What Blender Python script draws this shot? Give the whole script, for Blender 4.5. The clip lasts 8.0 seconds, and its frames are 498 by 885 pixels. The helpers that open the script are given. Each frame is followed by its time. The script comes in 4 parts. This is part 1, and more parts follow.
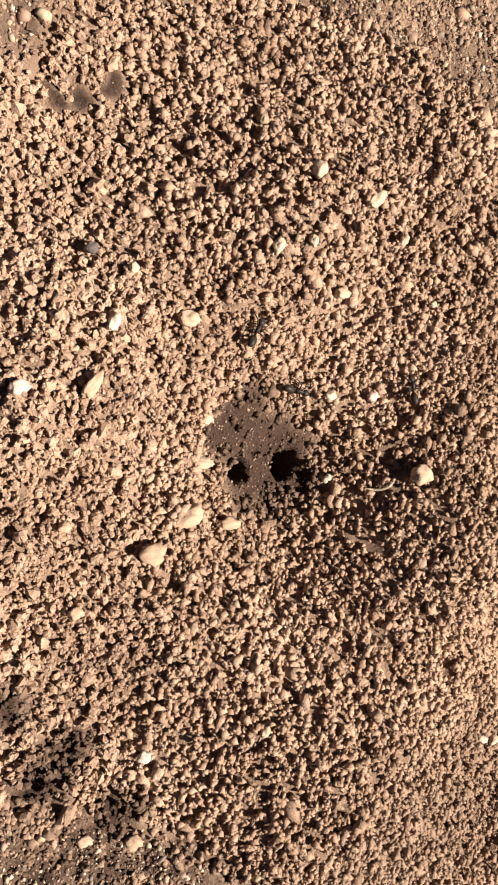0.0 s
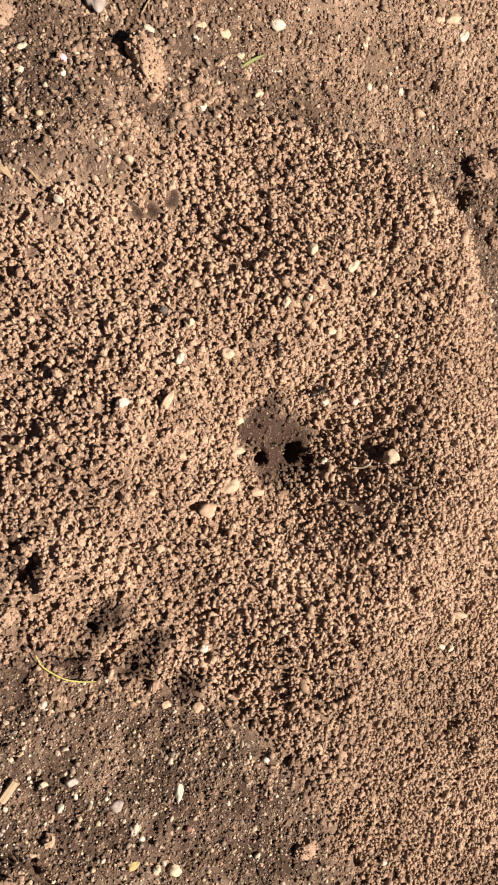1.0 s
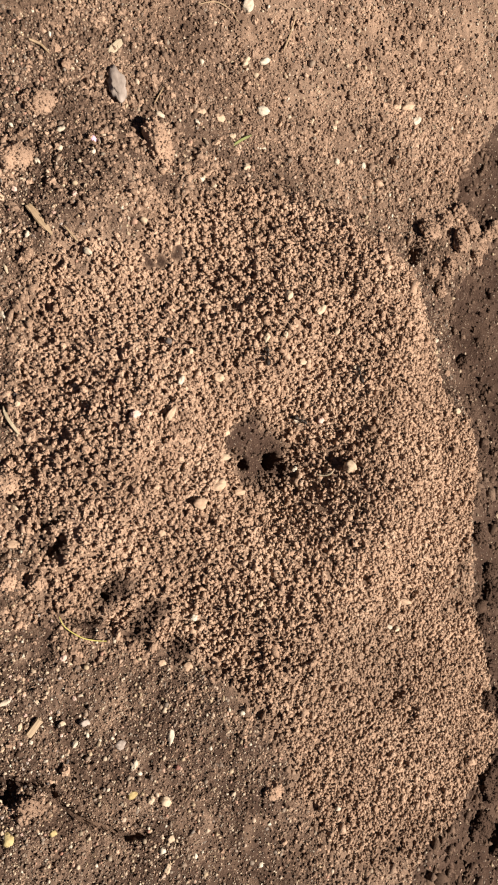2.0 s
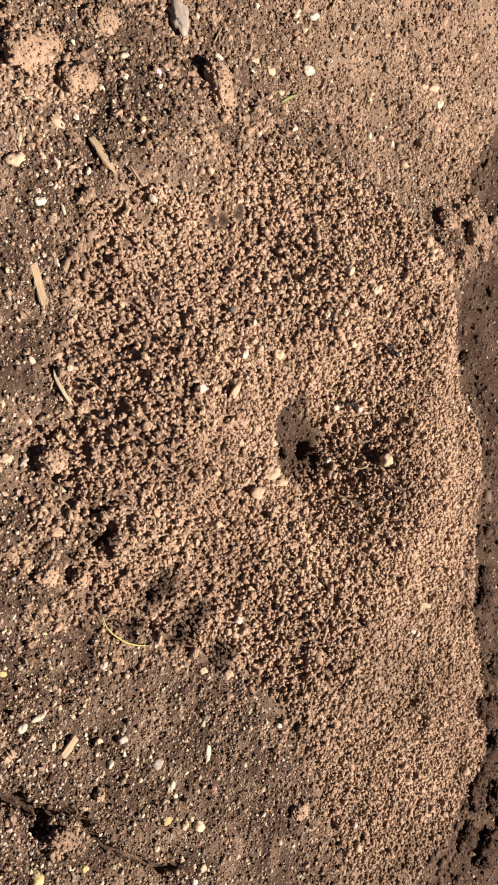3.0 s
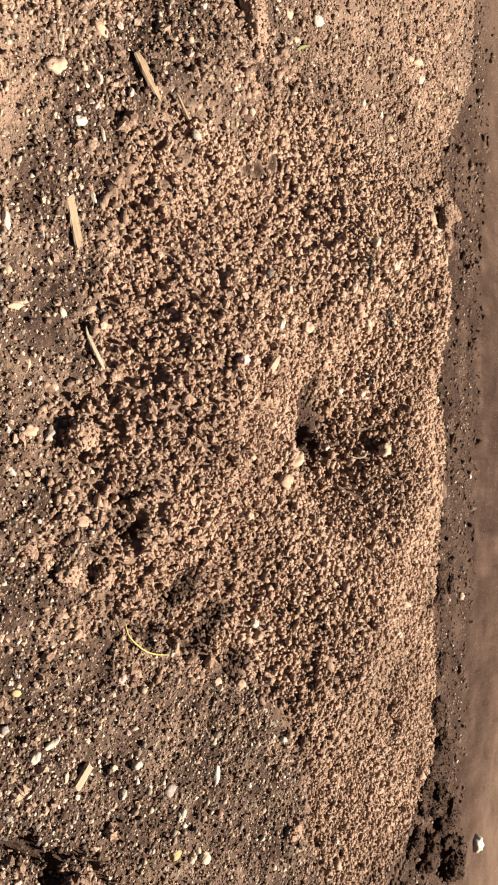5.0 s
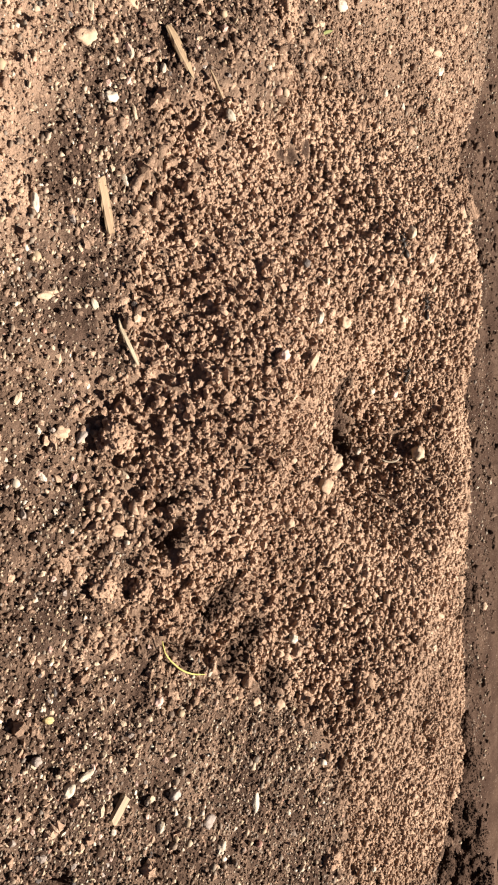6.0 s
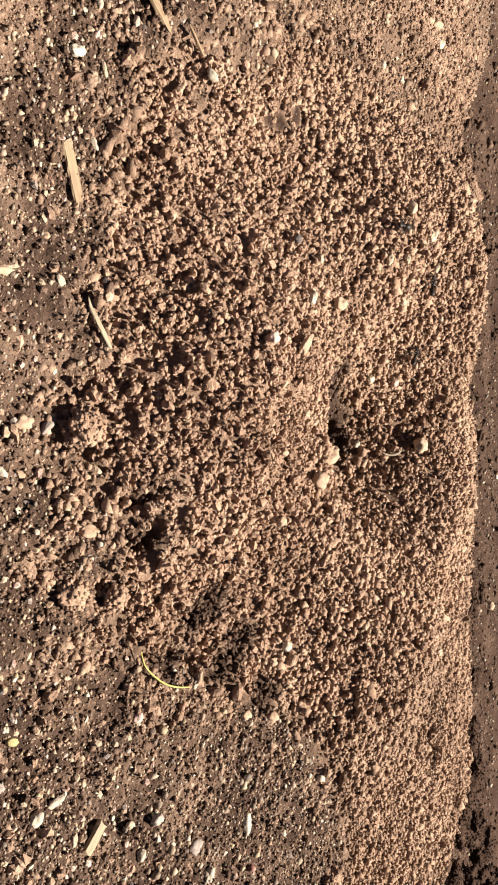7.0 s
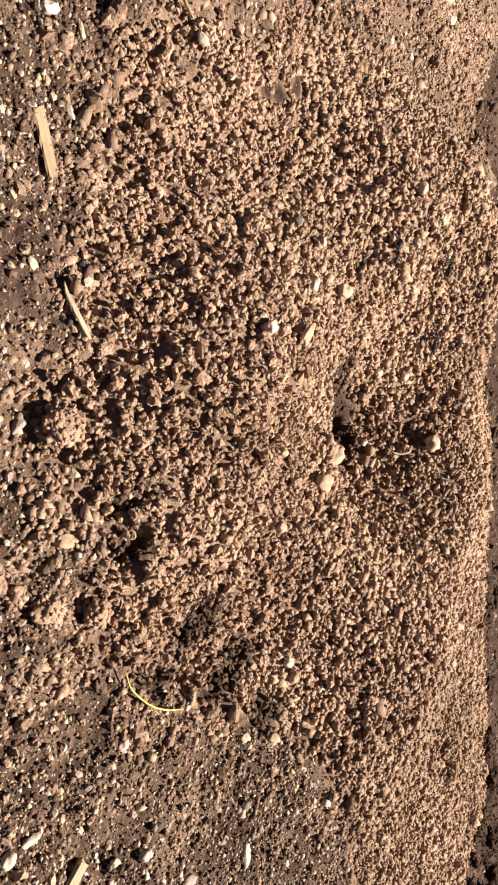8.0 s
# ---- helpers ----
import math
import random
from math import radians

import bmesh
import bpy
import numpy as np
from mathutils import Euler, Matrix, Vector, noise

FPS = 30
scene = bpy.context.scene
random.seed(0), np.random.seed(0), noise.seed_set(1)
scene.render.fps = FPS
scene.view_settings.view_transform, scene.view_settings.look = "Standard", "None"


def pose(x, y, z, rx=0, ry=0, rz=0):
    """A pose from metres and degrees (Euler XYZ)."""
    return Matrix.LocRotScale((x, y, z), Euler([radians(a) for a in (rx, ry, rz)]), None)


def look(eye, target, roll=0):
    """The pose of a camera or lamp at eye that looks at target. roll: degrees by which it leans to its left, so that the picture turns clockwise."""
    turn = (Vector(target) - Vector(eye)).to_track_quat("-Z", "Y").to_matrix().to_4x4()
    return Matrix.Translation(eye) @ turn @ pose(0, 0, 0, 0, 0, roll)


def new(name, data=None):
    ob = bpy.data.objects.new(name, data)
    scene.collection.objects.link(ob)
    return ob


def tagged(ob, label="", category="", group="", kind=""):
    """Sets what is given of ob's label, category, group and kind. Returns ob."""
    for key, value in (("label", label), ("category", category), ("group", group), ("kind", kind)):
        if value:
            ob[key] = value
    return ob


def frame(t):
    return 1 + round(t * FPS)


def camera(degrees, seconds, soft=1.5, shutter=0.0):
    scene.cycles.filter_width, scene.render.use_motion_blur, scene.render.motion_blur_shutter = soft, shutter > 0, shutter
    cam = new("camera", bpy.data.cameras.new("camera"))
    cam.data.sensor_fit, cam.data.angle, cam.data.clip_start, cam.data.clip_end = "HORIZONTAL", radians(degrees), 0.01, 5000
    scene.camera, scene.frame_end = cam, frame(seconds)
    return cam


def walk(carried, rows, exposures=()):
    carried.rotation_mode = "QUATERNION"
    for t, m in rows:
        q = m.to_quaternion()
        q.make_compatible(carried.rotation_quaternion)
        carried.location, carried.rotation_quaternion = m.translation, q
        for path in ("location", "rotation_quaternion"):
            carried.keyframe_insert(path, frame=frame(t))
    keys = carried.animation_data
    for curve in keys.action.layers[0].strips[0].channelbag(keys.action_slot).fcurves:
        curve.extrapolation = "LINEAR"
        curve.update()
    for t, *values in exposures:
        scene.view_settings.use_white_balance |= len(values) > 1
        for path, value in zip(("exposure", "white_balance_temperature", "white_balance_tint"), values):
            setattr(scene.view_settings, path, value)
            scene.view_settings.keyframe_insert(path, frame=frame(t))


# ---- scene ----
cam = camera(31.0, 8.0, soft=2.0)
ROWS = [
    (0.0, -0.1419, 0.0054, 0.1808, 0.92, -32.74, 0.00),
    (0.1, -0.1434, 0.0044, 0.1852, 0.52, -31.68, -0.05),
    (0.2, -0.1459, 0.0029, 0.1924, 0.70, -30.95, -0.15),
    (0.3, -0.1477, 0.0018, 0.1977, 1.29, -30.86, -0.24),
    (0.4, -0.1480, 0.0016, 0.1986, 1.39, -31.15, -0.26),
    (0.5, -0.1480, 0.0016, 0.1986, 1.07, -31.53, -0.27),
    (0.6, -0.1666, -0.0001, 0.2260, 0.90, -32.06, -0.46),
    (0.7, -0.1871, -0.0010, 0.2510, 1.13, -32.77, -0.75),
    (0.8, -0.1923, -0.0004, 0.2547, 1.76, -32.52, -1.10),
    (0.9, -0.1942, 0.0006, 0.2557, 1.86, -32.34, -1.44),
    (1.0, -0.1946, 0.0012, 0.2570, 1.91, -32.05, -1.62),
    (1.1, -0.1950, -0.0006, 0.2610, 2.08, -31.83, -1.68),
    (1.2, -0.1960, -0.0048, 0.2674, 2.30, -31.66, -1.73),
    (1.3, -0.1976, -0.0098, 0.2752, 2.81, -31.88, -1.78),
    (1.4, -0.2001, -0.0140, 0.2834, 3.27, -32.02, -1.80),
    (1.5, -0.2036, -0.0158, 0.2911, 2.92, -32.12, -1.82),
    (1.6, -0.2083, -0.0152, 0.2974, 3.02, -31.77, -1.70),
    (1.7, -0.2140, -0.0137, 0.3023, 3.35, -31.48, -1.44),
    (1.8, -0.2206, -0.0118, 0.3057, 3.19, -31.90, -1.09),
    (1.9, -0.2278, -0.0103, 0.3077, 3.33, -32.62, -0.68),
    (2.0, -0.2354, -0.0097, 0.3084, 3.28, -34.20, -0.28),
    (2.1, -0.2432, -0.0106, 0.3023, 3.11, -35.43, 0.15),
    (2.2, -0.2504, -0.0119, 0.2897, 3.01, -36.32, 0.58),
    (3.3, -0.2787, -0.0144, 0.2218, 0.38, -46.99, 3.49),
    (3.4, -0.2802, -0.0149, 0.2183, 0.17, -47.60, 3.69),
    (3.5, -0.2820, -0.0152, 0.2141, -0.15, -48.62, 3.89),
    (3.6, -0.2838, -0.0150, 0.2088, -0.38, -49.84, 4.08),
    (3.7, -0.2856, -0.0145, 0.2027, -0.67, -50.79, 4.28),
    (3.8, -0.2872, -0.0139, 0.1965, -0.95, -51.57, 4.49),
    (3.9, -0.2885, -0.0134, 0.1908, -1.24, -52.02, 4.72),
    (4.0, -0.2892, -0.0132, 0.1862, -1.41, -51.61, 4.96),
    (4.1, -0.2895, -0.0135, 0.1830, -1.69, -52.04, 5.27),
    (4.2, -0.2895, -0.0140, 0.1805, -1.94, -52.71, 5.56),
    (5.3, -0.2907, -0.0197, 0.1511, -1.91, -56.66, 6.39),
    (5.4, -0.2905, -0.0206, 0.1490, -1.55, -56.72, 6.21),
    (5.5, -0.2898, -0.0211, 0.1469, -1.39, -56.75, 5.97),
    (5.6, -0.2889, -0.0210, 0.1448, -1.20, -57.02, 5.77),
    (5.7, -0.2877, -0.0208, 0.1428, -0.74, -57.38, 5.63),
    (5.8, -0.2864, -0.0205, 0.1408, -0.63, -57.44, 5.50),
    (5.9, -0.2851, -0.0203, 0.1389, -0.63, -57.13, 5.38),
    (6.0, -0.2837, -0.0202, 0.1372, -0.52, -57.07, 5.28),
    (6.1, -0.2824, -0.0204, 0.1357, -0.53, -57.30, 5.16),
    (6.2, -0.2810, -0.0210, 0.1345, -0.39, -57.40, 5.05),
    (6.3, -0.2796, -0.0216, 0.1335, -0.09, -57.27, 4.92),
    (6.4, -0.2780, -0.0222, 0.1326, 0.00, -57.07, 4.80),
    (6.5, -0.2762, -0.0224, 0.1319, -0.13, -57.07, 4.70),
    (6.6, -0.2741, -0.0222, 0.1313, -0.08, -57.22, 4.62),
    (6.7, -0.2719, -0.0218, 0.1309, 0.09, -56.89, 4.56),
    (6.8, -0.2696, -0.0213, 0.1305, 0.11, -56.69, 4.52),
    (6.9, -0.2673, -0.0207, 0.1301, 0.01, -56.78, 4.49),
    (7.0, -0.2651, -0.0203, 0.1298, 0.03, -56.87, 4.46),
    (7.1, -0.2631, -0.0200, 0.1294, 0.14, -56.92, 4.45),
    (7.2, -0.2613, -0.0199, 0.1290, 0.14, -56.69, 4.44),
    (7.3, -0.2595, -0.0198, 0.1285, -0.13, -56.58, 4.45),
    (7.4, -0.2579, -0.0198, 0.1279, -0.05, -56.50, 4.43),
    (7.5, -0.2563, -0.0197, 0.1272, -0.03, -56.54, 4.40),
    (7.8, -0.2515, -0.0191, 0.1244, 0.19, -56.37, 4.20),
    (8.0, -0.2482, -0.0185, 0.1223, 0.20, -56.24, 4.04),
]
walk(cam, [(t, pose(x, y, z, rx, ry, rz)) for t, x, y, z, rx, ry, rz in ROWS],
     exposures=((0.0, 1.49), (1.5, 1.28), (2.0, 1.25), (3.5, 1.48), (5.5, 1.61), (8.0, 1.64)))

# ---- light: clear sky, sun low behind the mound ----
SUN_AZ, SUN_EL = -28.0, 58.0          # degrees, azimuth from +x towards +y
world = bpy.data.worlds.new("sky")
scene.world = world
world.use_nodes = True
sky = world.node_tree.nodes.new("ShaderNodeTexSky")
sky.sky_type, sky.sun_disc = "NISHITA", False
sky.air_density, sky.dust_density, sky.ozone_density = 0.25, 0.3, 0.3
sky.sun_elevation, sky.sun_rotation = radians(SUN_EL), radians(90 - SUN_AZ)
world.node_tree.nodes["Background"].inputs["Strength"].default_value = 0.024
world.node_tree.links.new(sky.outputs[0], world.node_tree.nodes["Background"].inputs["Color"])
sun = new("sun", bpy.data.lights.new("sun", "SUN"))
sun.data.energy, sun.data.angle, sun.data.color = 4.9, radians(0.6), (1.0, 0.928, 0.815)
sun_way = Vector((math.cos(radians(SUN_EL)) * math.cos(radians(SUN_AZ)), math.cos(radians(SUN_EL)) * math.sin(radians(SUN_AZ)), math.sin(radians(SUN_EL))))
sun.matrix_world = look(sun_way * 5, (0, 0, 0))


# ---- materials ----
def nodes_of(name):
    m = bpy.data.materials.new(name)
    m.use_nodes = True
    t = m.node_tree
    return m, t, t.nodes, t.links, t.nodes["Principled BSDF"]


def noise_node(t, scale, detail=4.0, rough=0.6, coord=None):
    n = t.nodes.new("ShaderNodeTexNoise")
    n.inputs["Scale"].default_value, n.inputs["Detail"].default_value, n.inputs["Roughness"].default_value = scale, detail, rough
    if coord is not None:
        t.links.new(coord, n.inputs["Vector"])
    return n


def ramp_node(t, value, stops):
    r = t.nodes.new("ShaderNodeValToRGB")
    while len(r.color_ramp.elements) < len(stops):
        r.color_ramp.elements.new(0.5)
    for e, (p, c) in zip(r.color_ramp.elements, stops):
        e.position, e.color = p, (*c, 1)
    t.links.new(value, r.inputs["Fac"])
    return r


def mix_node(t, fac, a, b, mode="MIX"):
    m = t.nodes.new("ShaderNodeMix")
    m.data_type, m.blend_type = "RGBA", mode
    for key, value in ((0, fac), (6, a), (7, b)):
        if isinstance(value, (int, float)):
            m.inputs[key].default_value = value
        elif isinstance(value, tuple):
            m.inputs[key].default_value = (*value, 1)
        else:
            t.links.new(value, m.inputs[key])
    return m.outputs[2]


def bump_node(t, height, strength, distance, bsdf):
    b = t.nodes.new("ShaderNodeBump")
    b.inputs["Strength"].default_value, b.inputs["Distance"].default_value = strength, distance
    t.links.new(height, b.inputs["Height"])
    t.links.new(b.outputs[0], bsdf.inputs["Normal"])


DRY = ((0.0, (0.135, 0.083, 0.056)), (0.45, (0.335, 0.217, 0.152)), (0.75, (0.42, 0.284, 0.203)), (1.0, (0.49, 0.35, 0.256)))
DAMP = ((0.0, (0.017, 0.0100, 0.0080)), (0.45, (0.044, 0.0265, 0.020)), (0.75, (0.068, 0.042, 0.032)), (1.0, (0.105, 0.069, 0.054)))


def soil_material(name, island):
    """Soil between damp and dry by the mesh's own 'dry' attribute, which holds some shade too; island: each crumb has
    its own tone.
    """
    m, t, n, l, bsdf = nodes_of(name)
    coord = n.new("ShaderNodeTexCoord").outputs["Object"]
    fine = noise_node(t, 1900, 4, 0.7, coord)
    broad = noise_node(t, 45, 4, 0.6, coord)
    tone = n.new("ShaderNodeMath")
    tone.operation = "MULTIPLY_ADD"
    l.new(fine.outputs[0], tone.inputs[0])
    tone.inputs[1].default_value = 1.0
    l.new(broad.outputs[0], tone.inputs[2])
    if island:
        geo = n.new("ShaderNodeNewGeometry")
        add = n.new("ShaderNodeMath")
        add.operation = "MULTIPLY_ADD"
        l.new(geo.outputs["Random Per Island"], add.inputs[0])
        add.inputs[1].default_value = 0.4
        l.new(tone.outputs[0], add.inputs[2])
        tone = add
    patches = n.new("ShaderNodeMath")
    patches.operation = "MULTIPLY_ADD"
    l.new(noise_node(t, 4, 3, 0.6, coord).outputs[0], patches.inputs[0])
    patches.inputs[1].default_value = 0.3
    l.new(tone.outputs[0], patches.inputs[2])
    tone = patches
    shift = n.new("ShaderNodeMath")
    shift.operation = "SUBTRACT"
    shift.inputs[1].default_value = 0.85 if island else 0.68
    l.new(tone.outputs[0], shift.inputs[0])
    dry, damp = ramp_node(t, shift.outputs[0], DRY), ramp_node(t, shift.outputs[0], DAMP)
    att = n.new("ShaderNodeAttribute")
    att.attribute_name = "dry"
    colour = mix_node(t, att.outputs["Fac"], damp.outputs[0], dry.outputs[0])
    grain = noise_node(t, 1900, 4, 0.75, coord)
    height, deep = grain.outputs[0], 0.0004
    if island is False:  # sand grains set flush in the soil
        sand = n.new("ShaderNodeTexVoronoi")
        sand.inputs["Scale"].default_value = 1300
        l.new(coord, sand.inputs["Vector"])
        split = n.new("ShaderNodeSeparateColor")
        l.new(sand.outputs["Color"], split.inputs[0])
        chosen = ramp_node(t, split.outputs[0], ((0.0, (0, 0, 0)), (0.86, (0, 0, 0)), (0.9, (0.5, 0.5, 0.5)), (1.0, (1, 1, 1))))
        near = ramp_node(t, sand.outputs["Distance"], ((0.22, (1, 1, 1)), (0.36, (0, 0, 0))))
        speck = mix_node(t, 1.0, chosen.outputs[0], near.outputs[0], "MULTIPLY")
        tint = ramp_node(t, split.outputs[1], ((0.0, (0.16, 0.11, 0.08)), (0.5, (0.30, 0.22, 0.15)), (0.8, (0.26, 0.21, 0.18)), (1.0, (0.34, 0.29, 0.23))))
        colour = mix_node(t, speck, colour, tint.outputs[0])
        lumpy = noise_node(t, 700, 5, 0.65, coord)
        height, deep = lumpy.outputs[0], 0.0015
    l.new(colour, bsdf.inputs["Base Color"])
    bsdf.inputs["Roughness"].default_value = 0.95
    bsdf.inputs["Specular IOR Level"].default_value = 0.0
    bump_node(t, height, 0.9, deep, bsdf)
    return m


def stone_material(name, low, high, rough=0.75, scale=1.7):
    """Mottled stone for forms of radius 1 that are scaled down."""
    m, t, n, l, bsdf = nodes_of(name)
    coord = n.new("ShaderNodeTexCoord").outputs["Object"]
    a = noise_node(t, scale, 5, 0.65, coord)
    info = n.new("ShaderNodeObjectInfo")
    add = n.new("ShaderNodeMath")
    add.operation = "MULTIPLY_ADD"
    l.new(info.outputs["Random"], add.inputs[0])
    add.inputs[1].default_value = 0.3
    l.new(a.outputs[0], add.inputs[2])
    r = ramp_node(t, add.outputs[0], ((0.4, low), (0.85, high)))
    l.new(r.outputs[0], bsdf.inputs["Base Color"])
    bsdf.inputs["Roughness"].default_value = rough
    bsdf.inputs["Specular IOR Level"].default_value = 0.3
    bump_node(t, noise_node(t, 5, 4, 0.7, coord).outputs[0], 0.6, 0.0002, bsdf)
    return m


def grit_material():
    """Sand grains of many colours, each its own."""
    m, t, n, l, bsdf = nodes_of("grit")
    geo = n.new("ShaderNodeNewGeometry")
    r = ramp_node(t, geo.outputs["Random Per Island"], ((0.0, (0.10, 0.07, 0.055)), (0.2, (0.22, 0.155, 0.11)), (0.4, (0.15, 0.12, 0.10)), (0.55, (0.32, 0.235, 0.15)), (0.78, (0.40, 0.31, 0.23)), (0.85, (0.28, 0.14, 0.10)), (0.93, (0.42, 0.35, 0.27)), (1.0, (0.52, 0.45, 0.36))))
    coord = n.new("ShaderNodeTexCoord").outputs["Object"]
    dirt = noise_node(t, 700, 4, 0.6, coord)
    l.new(mix_node(t, 0.08, r.outputs[0], (0.22, 0.15, 0.105)), bsdf.inputs["Base Color"])
    bsdf.inputs["Roughness"].default_value = 0.7
    bsdf.inputs["Specular IOR Level"].default_value = 0.2
    bump_node(t, dirt.outputs[0], 0.4, 0.0001, bsdf)
    return m


GRIT = grit_material()
GROUND = soil_material("soil", False)
CRUMB = soil_material("crumb_soil", True)
CLOD = soil_material("clod_soil", None)

# ---- the lie of the land, in millimetres ----
HILLS = [
    (-0.17, -6.58, -8.87, 165.41), (60.19, 20.42, 14.45, 69.07), (39.22, 56.11, 15.03, 20.65),
    (-20.29, 55.56, 15.71, 19.9), (-62.66, 73.78, 14.99, 47.74), (-83.11, 20.18, 11.84, 20.58),
    (-55.09, -41.41, 22.66, 34.26), (-8.09, -68.09, 17.77, 26.83), (38.07, -25.88, 16.08, 26.48),
    (-11.84, -2.95, -16.16, 17.86), (-103.6, -13.09, 9.56, 17), (-75.84, -53.71, -9.42, 17),
    (-97.59, 100.58, 8.23, 17), (-46.2, -62.63, -9.19, 17), (39.73, -70.11, -0.12, 165.41),
    (4.47, 83.68, 8.31, 21.99), (54.16, 89.96, 3.53, 17), (64.33, -117.23, 8.34, 113.5),
]
PITS = [  # x, y, depth, radius of holes and hollows
    (-27.3, 2.4, 17, 2.7), (-11.2, 3.6, 20, 3.0), (-92.1, -48.8, 11, 2.2), (-96.6, -58.1, 5, 3.5), (-88.4, -59.9, 4, 3), (-111.2, -26.5, 7, 1.8), (-112.7, -31, 9, 1.8), (-113.1, -19, 3, 2.4), (-116, -21.9, 3, 2.0),
    (-76.3, 9, 3.5, 2.2), (21, -44.5, 4.5, 6), (50, -104, 5, 5), (58, -110, 4, 5), (80, 108, 6, 5), (74, 77, 5, 4), (-33.1, 37.7, 3, 3.5), (-125.5, -116, 6, 2.0), (-123.6, -113, 5, 1.7), (-66, -84, 1.5, 7)]
FOLDS = [  # lesser swells and hollows, as HILLS
    (-6, -30, -2.3, 45), (50, -46, -4.0, 14), (74, -102, 2.7, 30), (-14, 42, -2.6, 14), (42, 26, 4.3, 20), (-150, -54, -2.0, 45),
    (114, 50, -3.4, 45), (-70, -142, 3.0, 30), (-62, 42, 2.8, 14), (-78, 66, -2.2, 14), (-102, 10, 2.0, 14), (42, -38, -3.7, 14),
    (-150, 66, 2.1, 14), (-70, 130, -1.7, 45), (-46, -86, -1.4, 20), (58, -102, 2.8, 30), (10, -142, -1.5, 14), (-14, 34, -2.6, 14), (-143, 110, 4, 11), (100, 114, 6, 13), (-118, -122, 3.5, 5),
]
MOUND = (-8, 8, 138, 116)            # centre and half-axes of the heaped soil


TABLE = np.random.default_rng(42).random((1024, 1024, 2))


def fields(x, y):
    """Value noise in numpy: (cells of 1) -> 0..1."""
    xi, yi = np.floor(x).astype(np.int64), np.floor(y).astype(np.int64)
    fx, fy = x - xi, y - yi
    fx, fy = fx * fx * (3 - 2 * fx), fy * fy * (3 - 2 * fy)

    def h(a, b):
        return TABLE[a & 1023, b & 1023, 0]
    return (h(xi, yi) * (1 - fx) + h(xi + 1, yi) * fx) * (1 - fy) + (h(xi, yi + 1) * (1 - fx) + h(xi + 1, yi + 1) * fx) * fy


def fbm(x, y, size, octaves=3):
    v, a, s = 0, 0.5, 1.0 / size
    for k in range(octaves):
        v = v + a * (fields(x * s + 17.3 * k, y * s + 9.1 * k) - 0.5)
        a, s = a * 0.55, s * 2.1
    return v


def cells(x, y, size):
    """Distance to the nearest of scattered points, about one to a cell, in cells."""
    x, y = x / size, y / size
    xi, yi = np.floor(x).astype(np.int64), np.floor(y).astype(np.int64)
    best = np.full(x.shape, 9.0)
    for a in (-1, 0, 1):
        for b in (-1, 0, 1):
            cx, cy = xi + a, yi + b
            p = TABLE[cx & 1023, cy & 1023]
            best = np.minimum(best, np.hypot(x - cx - p[..., 0], y - cy - p[..., 1]))
    return best


def smooth(v, lo, hi):
    u = np.clip((v - lo) / (hi - lo), 0, 1)
    return u * u * (3 - 2 * u)


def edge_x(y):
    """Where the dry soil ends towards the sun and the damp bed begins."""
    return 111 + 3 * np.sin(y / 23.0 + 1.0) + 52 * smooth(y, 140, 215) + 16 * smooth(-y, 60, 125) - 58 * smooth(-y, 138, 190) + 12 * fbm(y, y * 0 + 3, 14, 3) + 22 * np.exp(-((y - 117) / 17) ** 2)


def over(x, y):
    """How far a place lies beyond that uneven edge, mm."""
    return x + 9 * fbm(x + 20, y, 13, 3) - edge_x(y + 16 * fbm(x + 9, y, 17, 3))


def scarp(x, y):
    """The crater's steep wall below its western lip."""
    s = x - (-46.5 + 0.022 * np.maximum(-y - 4, 0) ** 2) - 5 * fbm(x + 70, y, 8, 2)
    return -6.5 * smooth(s, -1.5, 6.0) * np.exp(-np.maximum(s - 6.5, 0) / 16) * smooth(y, -34, -18) * smooth(-y, -22, -12)


def brink(x, y):
    """1 on the heap's round north-eastern brink, less within, and the stretch along which it stands."""
    e = np.sqrt(((x + 8) / 101) ** 2 + ((y - 8) / 110) ** 2) + 0.10 * fbm(x + 33, y, 13, 3)
    return e, smooth(x + 0.5 * y, 15, 55) * smooth(y, 22, 48)


def flank(x, y):
    """The heap's steep fall to the ground beyond that brink."""
    e, along = brink(x, y)
    return along * (10 * np.exp(-((x - 36) ** 2 + (y - 92) ** 2) / 900) * (1 - smooth(e, 0.96, 1.14)) - 7 * smooth(e, 0.97, 1.1) * (1 - smooth(e, 1.25, 1.7)))


def lay(x, y):
    """Height of the soil, smooth, without crumbs."""
    z = -0.075 * np.maximum(x - 20, 0) - 3 * np.clip((y - 90) / 50, 0, 1)
    for a, b, h, s in HILLS + FOLDS:
        z = z + h * np.exp(-((x - a) ** 2 + (y - b) ** 2) / (2 * s * s))
    return z + scarp(x, y) + flank(x, y) - 5 * smooth(over(x, y), -3, 6)


def rim(x, y):
    """1 on the heap's edge, less within, more without."""
    cx, cy, rx, ry = MOUND
    r = np.sqrt(((x - cx) / rx) ** 2 + ((y - cy) / ry) ** 2) + 0.35 * fbm(x, y, 30, 3) + 0.16 * fbm(x + 15, y, 8, 2)
    e, along = brink(x, y)
    r = r + 0.17 * smooth(-x, 114, 128) * smooth(y, -2, 14) * (1 - smooth(y, 66, 86)) + 0.16 * smooth(-x, 133, 145)
    return r + 0.33 * smooth(-x, 15, 90) * smooth(-y, 40, 88) + 0.4 * along * smooth(e, 0.96, 1.08)


